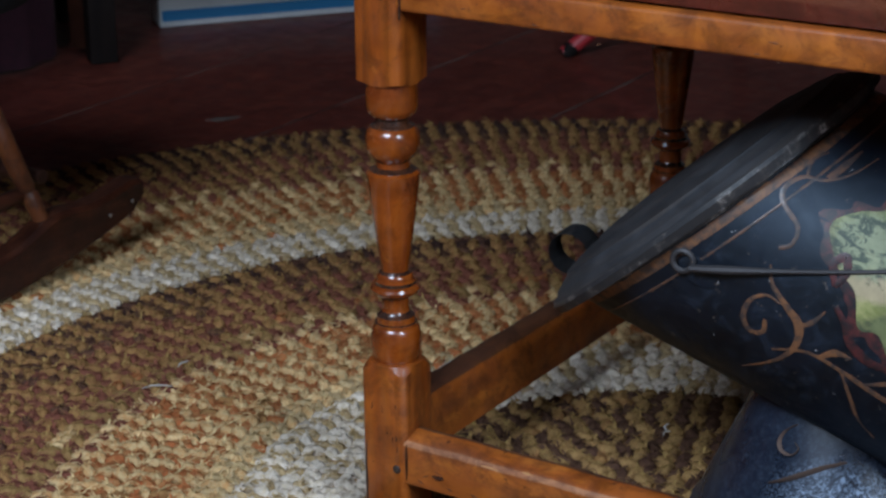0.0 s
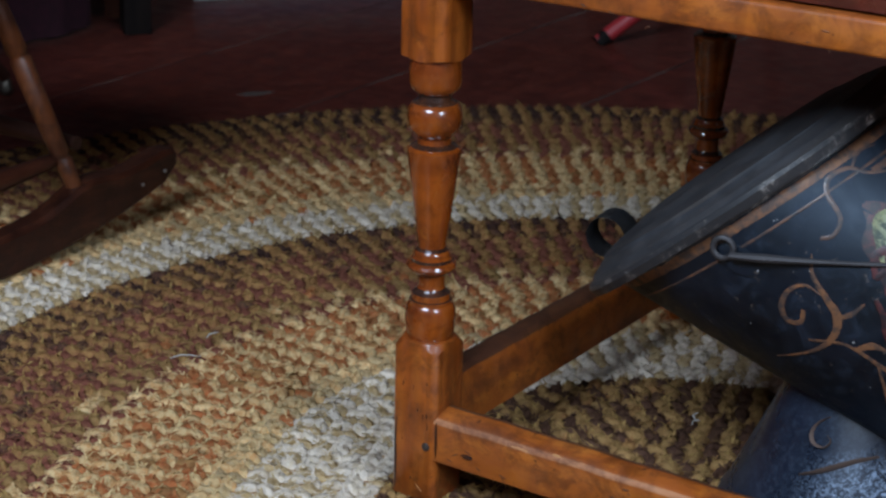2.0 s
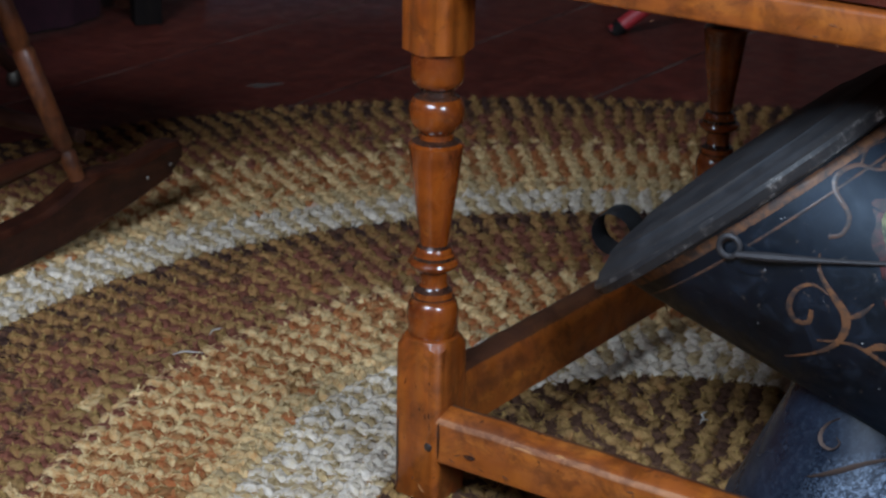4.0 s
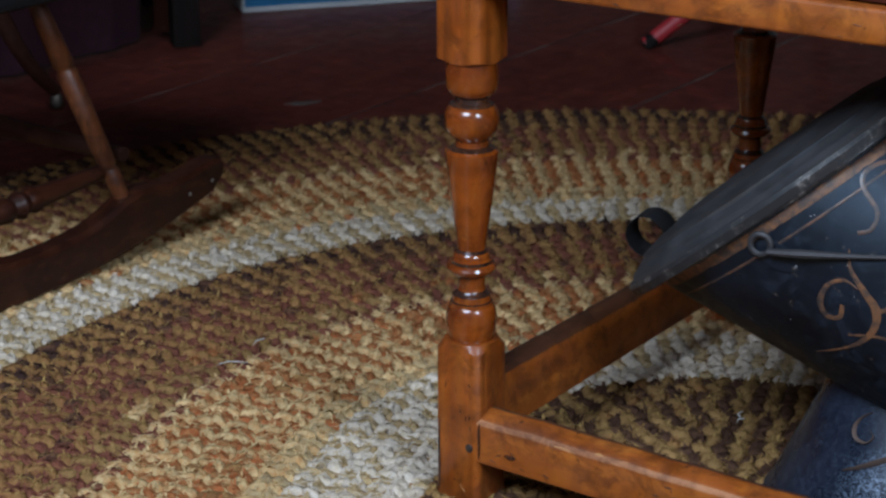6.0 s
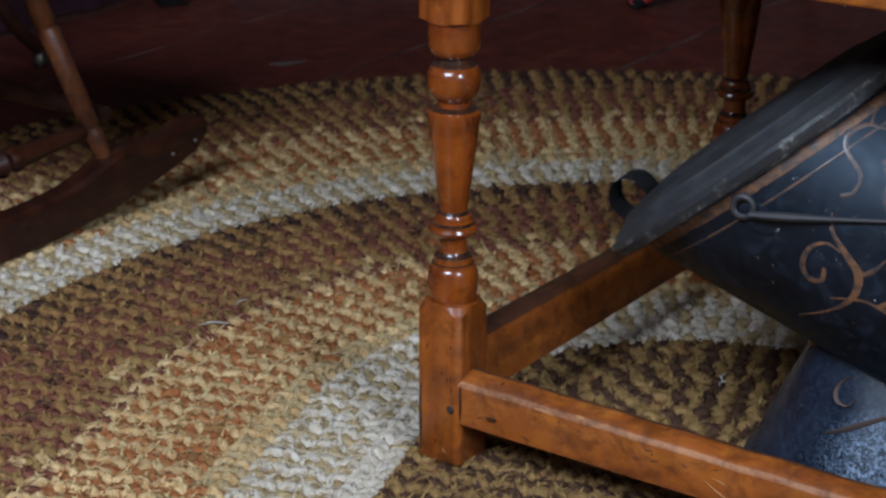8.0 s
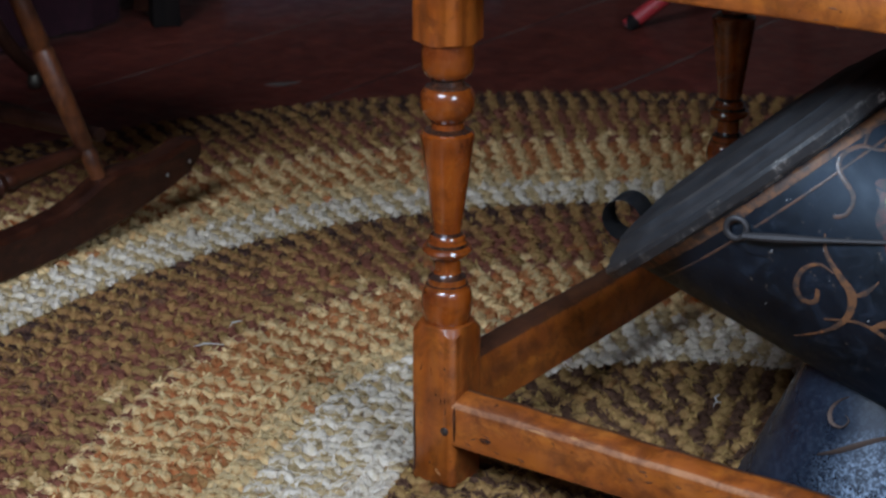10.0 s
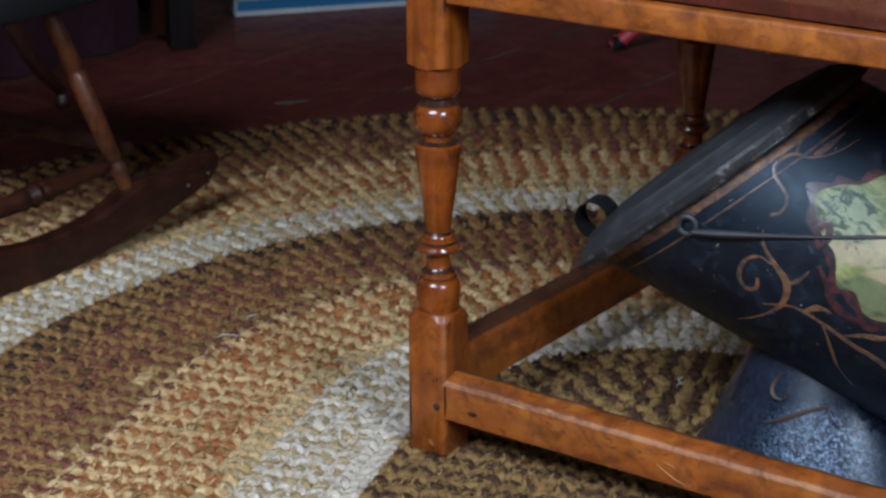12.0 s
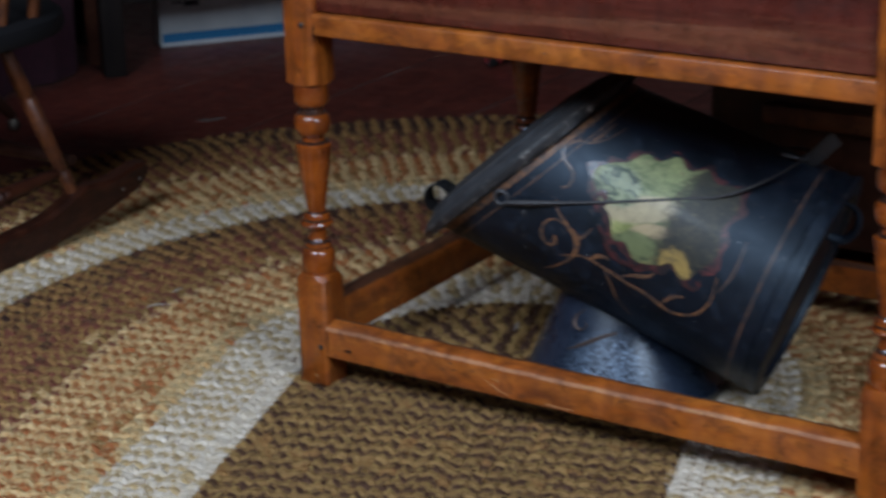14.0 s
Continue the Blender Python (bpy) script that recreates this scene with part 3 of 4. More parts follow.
g.rough(g.ramp(n1, [(0.3, grey(0.48)), (0.7, grey(0.78))]))
g.bump(g.mix(0.75, n2, turned), 0.4, 0.0016)
COPPER = mat("faded_bronze_paint", (0.20, 0.085, 0.036), 0.55, coat=0.05)
RIMTIN = mat("chipped_rim_paint", (0.05, 0.045, 0.045), 0.4)
g = Graph(RIMTIN)
g.base(g.ramp(g.noise(g.coords(), 60.0, 7, 0.8), [(0.50, (0.026, 0.025, 0.027)), (0.58, (0.08, 0.07, 0.065)), (0.67, (0.45, 0.41, 0.39))]))
COPPER_DIM = mat("worn_bronze_paint", (0.12, 0.055, 0.032), 0.5, coat=0.2)
for m in (COPPER, COPPER_DIM):
    g = Graph(m)
    c0 = tuple(m.node_tree.nodes["Principled BSDF"].inputs["Base Color"].default_value)[:3]
    g.base(g.mix(g.ramp(g.noise(g.coords(), 90.0, 5, 0.7), [(0.38, grey(0.0)), (0.60, grey(0.9))]), c0, (0.03, 0.026, 0.028)))
DARKRED = mat("dull_red_paint", (0.17, 0.030, 0.030), 0.45, coat=0.2)
g = Graph(DARKRED)
g.base(g.ramp(g.noise(g.coords(), 70.0, 5, 0.7), [(0.42, (0.012, 0.009, 0.012)), (0.66, (0.105, 0.020, 0.020))]))
LANDSCAPE = mat("painted_landscape", (0.4, 0.42, 0.2), 0.55, coat=0.08)
g = Graph(LANDSCAPE)
leaf = g.noise(g.coords((1, 1, 1)), 85.0, 6, 0.75, 1.6)
dabs = g.noise(g.coords((60, 60, 130), turn=(0, 25, 0)), 1.0, 5, 0.7, 0.8)


def dab(s, z, rs, rz, turn, fray=0.6):
    """1 in the middle of a painted patch at (s, z) on the body, 0 outside, with a frayed edge."""
    shift, mp = g.node("ShaderNodeMapping"), g.node("ShaderNodeMapping")
    tc = g.node("ShaderNodeTexCoord")
    g.link(tc.outputs["Object"], shift.inputs["Vector"])
    shift.inputs["Location"].default_value = (-s, 0, -z)
    mp.inputs["Rotation"].default_value = (0, radians(turn), 0)
    turn_v, mp2 = mp, g.node("ShaderNodeMapping")
    g.link(shift.outputs[0], mp.inputs[0])
    mp2.inputs["Scale"].default_value = (1 / rs, 0, 1 / rz)
    g.link(mp.outputs[0], mp2.inputs[0])
    ball = g.node("ShaderNodeTexGradient")
    ball.gradient_type = "SPHERICAL"
    g.link(mp2.outputs[0], ball.inputs[0])
    m = g.node("ShaderNodeMath", operation="MULTIPLY_ADD")
    g.link(leaf, m.inputs[0])
    m.inputs[1].default_value = fray
    g.link(ball.outputs["Fac"], m.inputs[2])
    return g.ramp(m.outputs[0], [(0.5 * fray + 0.06, grey(0.0)), (0.5 * fray + 0.26, grey(0.95))])


c = g.ramp(dabs, [(0.36, (0.055, 0.075, 0.040)), (0.5, (0.16, 0.17, 0.07)), (0.66, (0.29, 0.26, 0.10))])
c = g.mix(dab(-0.005, 0.090, 0.085, 0.045, 8), c, g.ramp(dabs, [(0.36, (0.15, 0.18, 0.07)), (0.6, (0.34, 0.36, 0.15))]))
c = g.mix(dab(-0.035, 0.036, 0.050, 0.030, 30), c, g.ramp(dabs, [(0.36, (0.26, 0.28, 0.08)), (0.6, (0.44, 0.41, 0.16))]))
c = g.mix(dab(-0.005, 0.052, 0.058, 0.018, 24), c, (0.56, 0.44, 0.26))
c = g.mix(dab(0.018, 0.036, 0.030, 0.010, 20), c, (0.55, 0.40, 0.22))
c = g.mix(dab(0.010, 0.016, 0.028, 0.016, 0), c, (0.20, 0.22, 0.09))
c = g.mix(dab(-0.042, 0.064, 0.034, 0.026, 0, 0.8), c, g.ramp(dabs, [(0.44, (0.05, 0.075, 0.05)), (0.52, (0.34, 0.37, 0.21))]))
c = g.mix(dab(0.115, 0.055, 0.105, 0.20, 0, 0.7), c, g.ramp(leaf, [(0.42, (0.010, 0.010, 0.011)), (0.70, (0.075, 0.055, 0.03))]))
c = g.mix(dab(0.060, 0.008, 0.030, 0.022, -50), c, g.ramp(dabs, [(0.4, (0.20, 0.13, 0.05)), (0.55, (0.50, 0.31, 0.08))]))
c = g.mix(1.0, c, g.ramp(g.noise(g.coords(), 30.0, 5, 0.7), [(0.3, grey(0.50)), (0.7, grey(0.86))]), "MULTIPLY")
g.base(c)
FOOTTIN = mat("worn_tin_painted_sheen", (0.03, 0.032, 0.04), 0.35, coat=0.15)
g = Graph(FOOTTIN)
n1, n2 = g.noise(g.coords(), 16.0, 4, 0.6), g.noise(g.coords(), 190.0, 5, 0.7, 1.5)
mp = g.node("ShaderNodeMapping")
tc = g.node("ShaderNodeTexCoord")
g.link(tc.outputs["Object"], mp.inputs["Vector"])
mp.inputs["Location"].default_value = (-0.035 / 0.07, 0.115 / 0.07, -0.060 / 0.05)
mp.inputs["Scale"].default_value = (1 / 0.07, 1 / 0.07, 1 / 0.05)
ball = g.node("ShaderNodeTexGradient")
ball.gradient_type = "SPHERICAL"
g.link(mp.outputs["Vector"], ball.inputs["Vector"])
# worn flecks, gathered in a soft ball that paints in the foot's bluish highlight
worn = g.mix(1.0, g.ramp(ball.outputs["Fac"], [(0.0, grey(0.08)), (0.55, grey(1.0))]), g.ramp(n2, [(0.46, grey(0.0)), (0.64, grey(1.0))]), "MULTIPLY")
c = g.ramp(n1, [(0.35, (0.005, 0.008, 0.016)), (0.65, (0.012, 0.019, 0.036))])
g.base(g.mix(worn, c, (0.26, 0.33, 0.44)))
g.rough(g.ramp(n1, [(0.3, grey(0.20)), (0.7, grey(0.36))]))
g.bump(n2, 0.25, 0.0008)
IRON = mat("grey_wire", (0.055, 0.050, 0.052), 0.55, metal=0.5)
FAINT = mat("almost_gone_bronze_paint", (0.13, 0.085, 0.068), 0.8, spec=0.2)

FOOT = (0.325, 0.218)
scuttle = thing("coal_scuttle", pose(*FOOT, 0, 0, 0, 1.2), "black tin coal scuttle with wire bail and faded painted panel", "scuttle", size=1.02)
SC = Vector((0.380, 0.214, 0.230))
ax = Vector((0.92899, 0.12891, -0.34694))
uu = Vector((0.13744, -0.99051, 0.0))
vv = Vector((0.34364, 0.04768, 0.93789))
BASIS = Matrix(((ax.x, -uu.x, vv.x, SC.x - FOOT[0]), (ax.y, -uu.y, vv.y, SC.y - FOOT[1]), (ax.z, -uu.z, vv.z, SC.z), (0, 0, 0, 1)))
SLANT = 0.562


def body_r(s):
    return 0.1387 + 0.031 * s


def mouth_s(z):
    return -0.1825 + SLANT * z


def on_body(s, deg, lift=0.0):
    r = body_r(s) + lift
    return (s, -r * math.cos(radians(deg)), r * math.sin(radians(deg)))


END_S = 0.196
N = 72
rings = []
for f in (0.0, 0.15, 0.35, 0.55, 0.75, 0.9, 1.0):
    ring = []
    for k in range(N):
        a = 360 * k / N
        z = body_r(-0.13) * math.sin(radians(a))
        s = mouth_s(z) + (END_S - mouth_s(z)) * f
        ring.append(on_body(s, a, 0.0004 * math.sin(a * 0.21 + f * 9)))
    rings.append(ring)
for ds, r in ((0.004, 0.140), (0.004, 0.125), (-0.004, 0.122), (-0.006, 0.02)):
    rings.append([(END_S + ds, -r * math.cos(2 * math.pi * k / N), r * math.sin(2 * math.pi * k / N)) for k in range(N)])
body = part("body", rings_bm(rings), JAPAN, scuttle)
body.matrix_local = BASIS


def hoop_bm(s_at, width, lift, n=72, thick=0.0015):
    """Raised band round the body; s_at gives its place along the axis for each height."""
    rr = []
    for ds, l in ((0, -0.001), (0, lift), (width * 0.25, lift + thick), (width * 0.75, lift + thick), (width, lift), (width, -0.001)):
        ring = []
        for k in range(n):
            a = 360 * k / n
            z = body_r(-0.05) * math.sin(radians(a))
            ring.append(on_body(s_at(z) + ds, a, l))
        rr.append(ring)
    return rings_bm(rr, close_ends=False)


part("rim", hoop_bm(lambda z: mouth_s(z) - 0.004, 0.008, 0.003), RIMTIN, body, "chipped rolled rim")
part("end_line", hoop_bm(lambda z: 0.158, 0.003, 0.0003, thick=0.0003), COPPER_DIM, body, "faded bronze line")
part("end_rim", hoop_bm(lambda z: END_S - 0.004, 0.007, 0.002), JAPAN, body)
part("stripe", hoop_bm(lambda z: mouth_s(z) + 0.005, 0.010, 0.0002, thick=0.0003), COPPER, body, "faded bronze stripe")
part("thin_stripe", hoop_bm(lambda z: mouth_s(z) + 0.027, 0.0024, 0.0002, thick=0.0002), COPPER_DIM, body, "faded bronze line")


def brush_bm(pts, w0, w1, w2, lift=0.0006, closed=False):
    """A painted brush stroke on the body: points of (along axis, degrees), width at its start, middle and end."""
    line = [(s, radians(d) * 0.1385) for s, d in catmull(pts, 8, closed)]
    bm, prev, n = bmesh.new(), None, len(line)
    for i, (s, t) in enumerate(line):
        a, b = line[i - 1] if i or closed else line[i], line[(i + 1) % n] if i + 1 < n or closed else line[i]
        dx, dy = b[0] - a[0], b[1] - a[1]
        ln = math.hypot(dx, dy) or 1
        q = i / (n - 1)
        w = (w0 + (w1 - w0) * q * 2 if q < 0.5 else w1 + (w2 - w1) * (q - 0.5) * 2) / 2
        row = []
        for m in (-1, 0, 1):
            ss, tt = s - dy / ln * w * m, t + dx / ln * w * m
            row.append(bm.verts.new(on_body(ss, math.degrees(tt / 0.1385), lift * (1.0 if m == 0 else 0.5))))
        if prev:
            for j in (0, 1):
                bm.faces.new((prev[j], prev[j + 1], row[j + 1], row[j]))
        prev = row
    bmesh.ops.recalc_face_normals(bm, faces=bm.faces)
    return bm


SCROLLS = [
    ([(-0.104, 9), (-0.096, 3), (-0.078, -2), (-0.064, -6), (-0.060, -14), (-0.070, -24), (-0.094, -37)], 0.001, 0.0078, 0.001),
    ([(-0.084, -2), (-0.097, -1.5), (-0.107, -6), (-0.107, -13), (-0.098, -17), (-0.088, -15), (-0.090, -10)], 0.001, 0.0052, 0.0036),
    ([(-0.076, -20), (-0.050, -14), (-0.024, -14), (0.010, -16), (0.042, -17), (0.074, -20), (0.100, -15), (0.114, -4), (0.110, 9)], 0.002, 0.0060, 0.001),
    ([(0.000, -15), (0.018, -10), (0.034, -7), (0.040, -3)], 0.002, 0.006, 0.001),
    ([(-0.020, -14), (-0.006, -22), (0.008, -31), (0.026, -37)], 0.002, 0.004, 0.001),
    ([(-0.104, 15), (-0.096, 18), (-0.098, 24), (-0.116, 29), (-0.121, 34), (-0.112, 40), (-0.096, 42), (-0.080, 48), (-0.068, 58)], 0.003, 0.0042, 0.001),
    ([(-0.094, 43), (-0.088, 50), (-0.082, 58)], 0.006, 0.006, 0.001),
    ([(-0.110, 41), (-0.112, 47), (-0.104, 52)], 0.002, 0.003, 0.001),
    ([(0.118, 2), (0.126, 14), (0.124, 30)], 0.001, 0.0035, 0.001),
    ([(-0.040, -14), (-0.030, -9), (-0.016, -8)], 0.003, 0.0065, 0.001),
    ([(0.060, -18), (0.070, -11), (0.084, -8)], 0.003, 0.0055, 0.001),
    ([(-0.066, -7), (-0.056, -3), (-0.050, 3)], 0.002, 0.0045, 0.001),
]
for q, (pts, w0, w1, w2) in enumerate(SCROLLS):
    part("scroll", brush_bm(pts, w0, w1, w2), COPPER if q < 5 or q > 8 else COPPER_DIM, body, "faded bronze painted scroll")

# landscape panel in a lobed outline
OUTLINE = [(-0.076, 29), (-0.062, 37), (-0.045, 41), (-0.030, 49), (-0.012, 48), (0.006, 55), (0.024, 50), (0.044, 55), (0.062, 50), (0.086, 52), (0.098, 42), (0.092, 30), (0.100, 18), (0.088, 8), (0.074, 0), (0.054, 5), (0.040, 1), (0.012, -2), (-0.006, 4), (-0.022, 3), (-0.036, 13), (-0.056, 18)]
MID = (0.016, 27.0)


def patch_bm(edge, lift):
    """A painted patch on the body inside a closed outline of (along axis, degrees)."""
    bm, prev = bmesh.new(), None
    for f in (0.0, 0.25, 0.5, 0.75, 1.0):
        row = [bm.verts.new(on_body(MID[0] + (s - MID[0]) * f, MID[1] + (d - MID[1]) * f, lift)) for s, d in edge] if f else [bm.verts.new(on_body(*MID, lift))]
        for i in range(len(row) if prev else 0):
            j = (i + 1) % len(row)
            bm.faces.new((prev[0], row[i], row[j]) if len(prev) == 1 else (prev[i], row[i], row[j], prev[j]))
        prev = row
    bmesh.ops.recalc_face_normals(bm, faces=bm.faces)
    return bm


outline = catmull(OUTLINE, 6, True)
border = []
for k, (s, d) in enumerate(outline):
    g_out = 1.10 + 0.05 * math.sin(k * 0.95) + (0.05 if d < 12 else 0.0)
    border.append((MID[0] + (s - MID[0]) * g_out, MID[1] + (d - MID[1]) * g_out))
part("panel_border", patch_bm(border, 0.0003), DARKRED, body, "dull red scalloped painted border")
pm = patch_bm(outline, 0.0006)
part("painted_panel", pm, LANDSCAPE, body, "faded green and yellow painted landscape panel")
for pts, w in (([(-0.052, 12), (-0.060, 18), (-0.054, 22), (-0.048, 17), (-0.052, 12)], 0.008), ([(-0.044, 6), (-0.032, 2), (-0.022, -3), (-0.004, -6), (0.012, -5), (0.024, -2)], 0.007)):
    part("red_scroll", brush_bm(pts, w * 0.5, w * 1.25, w * 0.5, 0.0010), DARKRED, body, "dull red painted scroll")

# lid: a shallow stepped dome over the slanted mouth
tilt = math.atan(SLANT)


def squarish(c):
    """The lid is a little squarer than an ellipse."""
    return math.copysign(abs(c) ** 0.86, c)


LID_R = 0.142
LID_L = LID_R / math.cos(tilt) * 1.025
rings = []
for h, r in ((-0.004, 1.0), (0.003, 1.014), (0.0065, 1.0), (0.008, 0.97), (0.0112, 0.955), (0.0130, 0.93), (0.0185, 0.86), (0.0205, 0.852), (0.0240, 0.76), (0.0270, 0.62), (0.0282, 0.605), (0.0296, 0.42), (0.0302, 0.2), (0.0304, 0.03)):
    rings.append([(-h, -LID_R * r * squarish(math.cos(2 * math.pi * k / N)), LID_L * r * squarish(math.sin(2 * math.pi * k / N))) for k in range(N)])


def lip_bm(rings):
    """The lid's skin, its outermost lip marked for the chipped paint."""
    bm = rings_bm(rings)
    for f in bm.faces:
        if f.calc_center_median().x > -0.0068:
            f.material_index = 1
    return bm


lid = part("lid", lip_bm(rings), [LIDTIN, RIMTIN], scuttle, "dusty stepped black tin lid")
lid.matrix_local = BASIS @ Matrix.Translation((-0.1865, 0, 0)) @ Matrix.Rotation(tilt, 4, "Y")
# strap hook at the low edge of the lid
strap = bmesh.new()
prev = None
for k in range(17):
    a = radians(-50 + 280 * k / 16)
    x, z = -0.031 - 0.019 * math.sin(a), -0.141 - 0.018 * math.cos(a)
    row = [strap.verts.new((x, w, z)) for w in (-0.016, 0.016)]
    if prev:
        strap.faces.new((prev[0], prev[1], row[1], row[0]))
    prev = row
bmesh.ops.solidify(strap, geom=strap.faces[:], thickness=0.003)
part("lid_handle", strap, LIDTIN, lid, "bent tin strap")

part("foot", lathe_bm([(0.0, 0.124), (0.002, 0.131), (0.010, 0.132), (0.014, 0.128), (0.04, 0.1165), (0.07, 0.1030), (0.10, 0.0895), (0.13, 0.0765)], 56), FOOTTIN, scuttle, "flared foot with worn silvery flecks and a painted bluish sheen")

def foot_r(z):
    return 0.128 - 0.444 * (z - 0.014)


for pts, w in (([(0.122, -99), (0.115, -105), (0.106, -107), (0.099, -104), (0.098, -98), (0.104, -95), (0.108, -98)], 0.0030), ([(0.072, -106), (0.078, -98), (0.085, -90), (0.094, -79), (0.100, -68)], 0.0048)):
    line = [((foot_r(z) + 0.0004) * math.cos(radians(d)), (foot_r(z) + 0.0004) * math.sin(radians(d)), z) for z, d in catmull(pts, 6)]
    part("foot_scroll", tube_bm(line, [w * (0.3 + math.sin(math.pi * (q + 0.5) / len(line))) for q in range(len(line))], 6, flat=0.25), FAINT, scuttle, "faded bronze painted scroll")

# bail handle: ears, wire and grip
for sgn in (1, -1):
    ear = part("ear", tube_bm([(-0.168 + 0.0085 * math.cos(a), -sgn * 0.1365, -0.009 + 0.0085 * math.sin(a)) for a in [2 * math.pi * k / 18 for k in range(18)]], 0.0026, 8, closed=True), IRON, body, "grey metal ring")
    plate = part("ear_plate", lathe_bm([(0.0, 0.012), (0.0012, 0.012), (0.002, 0.009)], 20), JAPAN, body)
    plate.matrix_local = Matrix.Translation((-0.152, -sgn * 0.1325, -0.012)) @ Matrix.Rotation(radians(90 * sgn), 4, "X") @ Matrix.Diagonal((1.6, 1, 1, 1))
wire = []
for k in range(49):
    q = k / 48
    m = q if q < 0.5 else 1 - q
    sgn = 1 if q < 0.5 else -1
    if m < 0.36:
        f = m / 0.36
        s, z = -0.160 + 0.212 * f, -0.010 + 0.100 * f
        y = 0.1415 - 0.034 * f * f
    else:
        a = (m - 0.36) / 0.14 * math.pi / 2
        s, z = 0.052 + 0.080 * math.sin(a), 0.090 + 0.062 * math.sin(a) ** 1.3
        y = 0.1075 * math.cos(a)
    wire.append((s, -sgn * y, z))
bail = part("bail", tube_bm(wire, [0.0019 + 0.0020 * max(0.0, 1 - abs(min(k, 48 - k) - 2) / 4) for k in range(49)], 8), IRON, scuttle, "thin grey wire bail")
bail.matrix_local = BASIS
strap_end = part("bail_strap", box_bm(-0.0095, 0.0095, -0.002, 0.002, 0.0, 0.056, 0.0015), IRON, bail, "flat grey metal strap")
strap_end.matrix_local = Matrix.Translation((0.134, 0.004, 0.137)) @ Matrix.Rotation(radians(24), 4, "Y")
pin = part("pin", tube_bm([(0.106, -0.012, 0.146), (0.136, 0.0, 0.148)], 0.003, 8), IRON, bail, "short metal pin")
rear = tube_bm(catmull([(END_S - 0.002, 0.0, 0.118), (END_S + 0.018, 0.0, 0.116), (END_S + 0.026, 0.0, 0.096), (END_S + 0.018, 0.0, 0.076), (END_S - 0.002, 0.0, 0.072)], 6), 0.006, 10, flat=0.5)
part("rear_handle", rear, JAPAN, body, "bent tin handle at the closed end")
part("end_seam", hoop_bm(lambda z: 0.176, 0.004, 0.0004, thick=0.0012), JAPAN, body)

# ---- rocking chair ----
chair = thing("rocking_chair", pose(-0.734, 0.101, 0, 0, 0, -0.6), "worn brown rocking chair with dark seat, standing on the rug", "chair", size=0.975)


def runner_bm(y0, y1, radius=1.2, h=0.052, th=0.036):
    """Curved rocker along y with its lowest point at y = 0, swelling where the posts stand."""
    rings = []
    for k in range(41):
        y = y0 + (y1 - y0) * k / 40
        zb = radius - math.sqrt(radius * radius - y * y)
        hh = h + 0.016 * math.exp(-((y - 0.215) / 0.05) ** 2) + 0.026 * math.exp(-((y + 0.10) / 0.07) ** 2)
        e = min((y - y0), (y1 - y)) / 0.022
        if e < 1:
            zb, hh = zb + (1 - e) ** 2 * 0.012, hh - (1 - e) ** 2 * 0.022
        hh *= 0.80 + 0.20 * min(1.0, (y1 - y) / 0.13)
        t = th / 2
        rings.append([(-t, y, zb + 0.004), (-t + 0.004, y, zb), (t - 0.004, y, zb), (t, y, zb + 0.004), (t, y, zb + hh - 0.006), (t - 0.006, y, zb + hh), (-t + 0.006, y, zb + hh), (-t, y, zb + hh - 0.006)])
    return rings_bm(rings)


SEAT_Z = 0.345
NAIL = mat("worn_steel_nail", (0.30, 0.27, 0.25), 0.45, metal=0.6)
for dx in (0.0, -0.47):
    rn = part("rocker", runner_bm(-0.50, 0.372), ROCKERWOOD, chair, "dark worn curved rocker")
    rn.location = (dx, 0, 0)
    for yn, zn in ((0.350, 0.070), (0.308, 0.062)):
        nail = part("nail", lathe_bm([(0, 0.0026), (0.0012, 0.0024), (0.0016, 0.0012)], 8), NAIL, rn, "pale metal nail head")
        nail.matrix_local = Matrix.Translation((0.0178, yn, zn)) @ Matrix.Rotation(radians(90), 4, "Y")
    inward = -0.05 if dx == 0 else 0.05
    for yb, yt in ((0.205, 0.125), (-0.095, -0.05)):
        zb = 1.2 - math.sqrt(1.2 ** 2 - yb * yb) + 0.064
        p0, p1 = Vector((dx, yb, zb)), Vector((dx + inward, yt, SEAT_Z + 0.004))
        pts, rad = [], []
        for q, r in ((0, 0.0125), (0.06, 0.0135), (0.13, 0.0148), (0.145, 0.0118), (0.155, 0.0118), (0.17, 0.0150), (0.4, 0.0165), (0.62, 0.0174), (0.632, 0.0142), (0.648, 0.0142), (0.66, 0.0174), (0.85, 0.0155), (1, 0.013)):
            pts.append(p0 + (p1 - p0) * q)
            rad.append(r * 0.79)
        part("leg", tube_bm(pts, rad, 16), MAPLE_WORN, chair)
    a, b = Vector((dx + inward * 0.28, 0.198, 0.118)), Vector((dx + inward * 0.28, -0.10, 0.100))
    part("side_stretcher", tube_bm([a.lerp(b, q) for q in (0, 0.2, 0.4, 0.43, 0.46, 0.5, 0.54, 0.57, 0.6, 0.8, 1)], [0.009, 0.011, 0.014, 0.0165, 0.0125, 0.018, 0.0125, 0.0165, 0.014, 0.011, 0.009], 14), ROCKERWOOD, chair)
for y, z in ((0.225, 0.13), (-0.09, 0.12)):
    a, b = Vector((-0.012, y, z)), Vector((-0.458, y, z))
    part("cross_stretcher", tube_bm([a.lerp(b, q) for q in (0, 0.25, 0.5, 0.75, 1)], [0.009, 0.012, 0.015, 0.012, 0.009], 14), WALNUT, chair)
SEATPAINT = mat("black_seat_paint", (0.009, 0.008, 0.009), 0.7, spec=0.2)
seat_rings = []
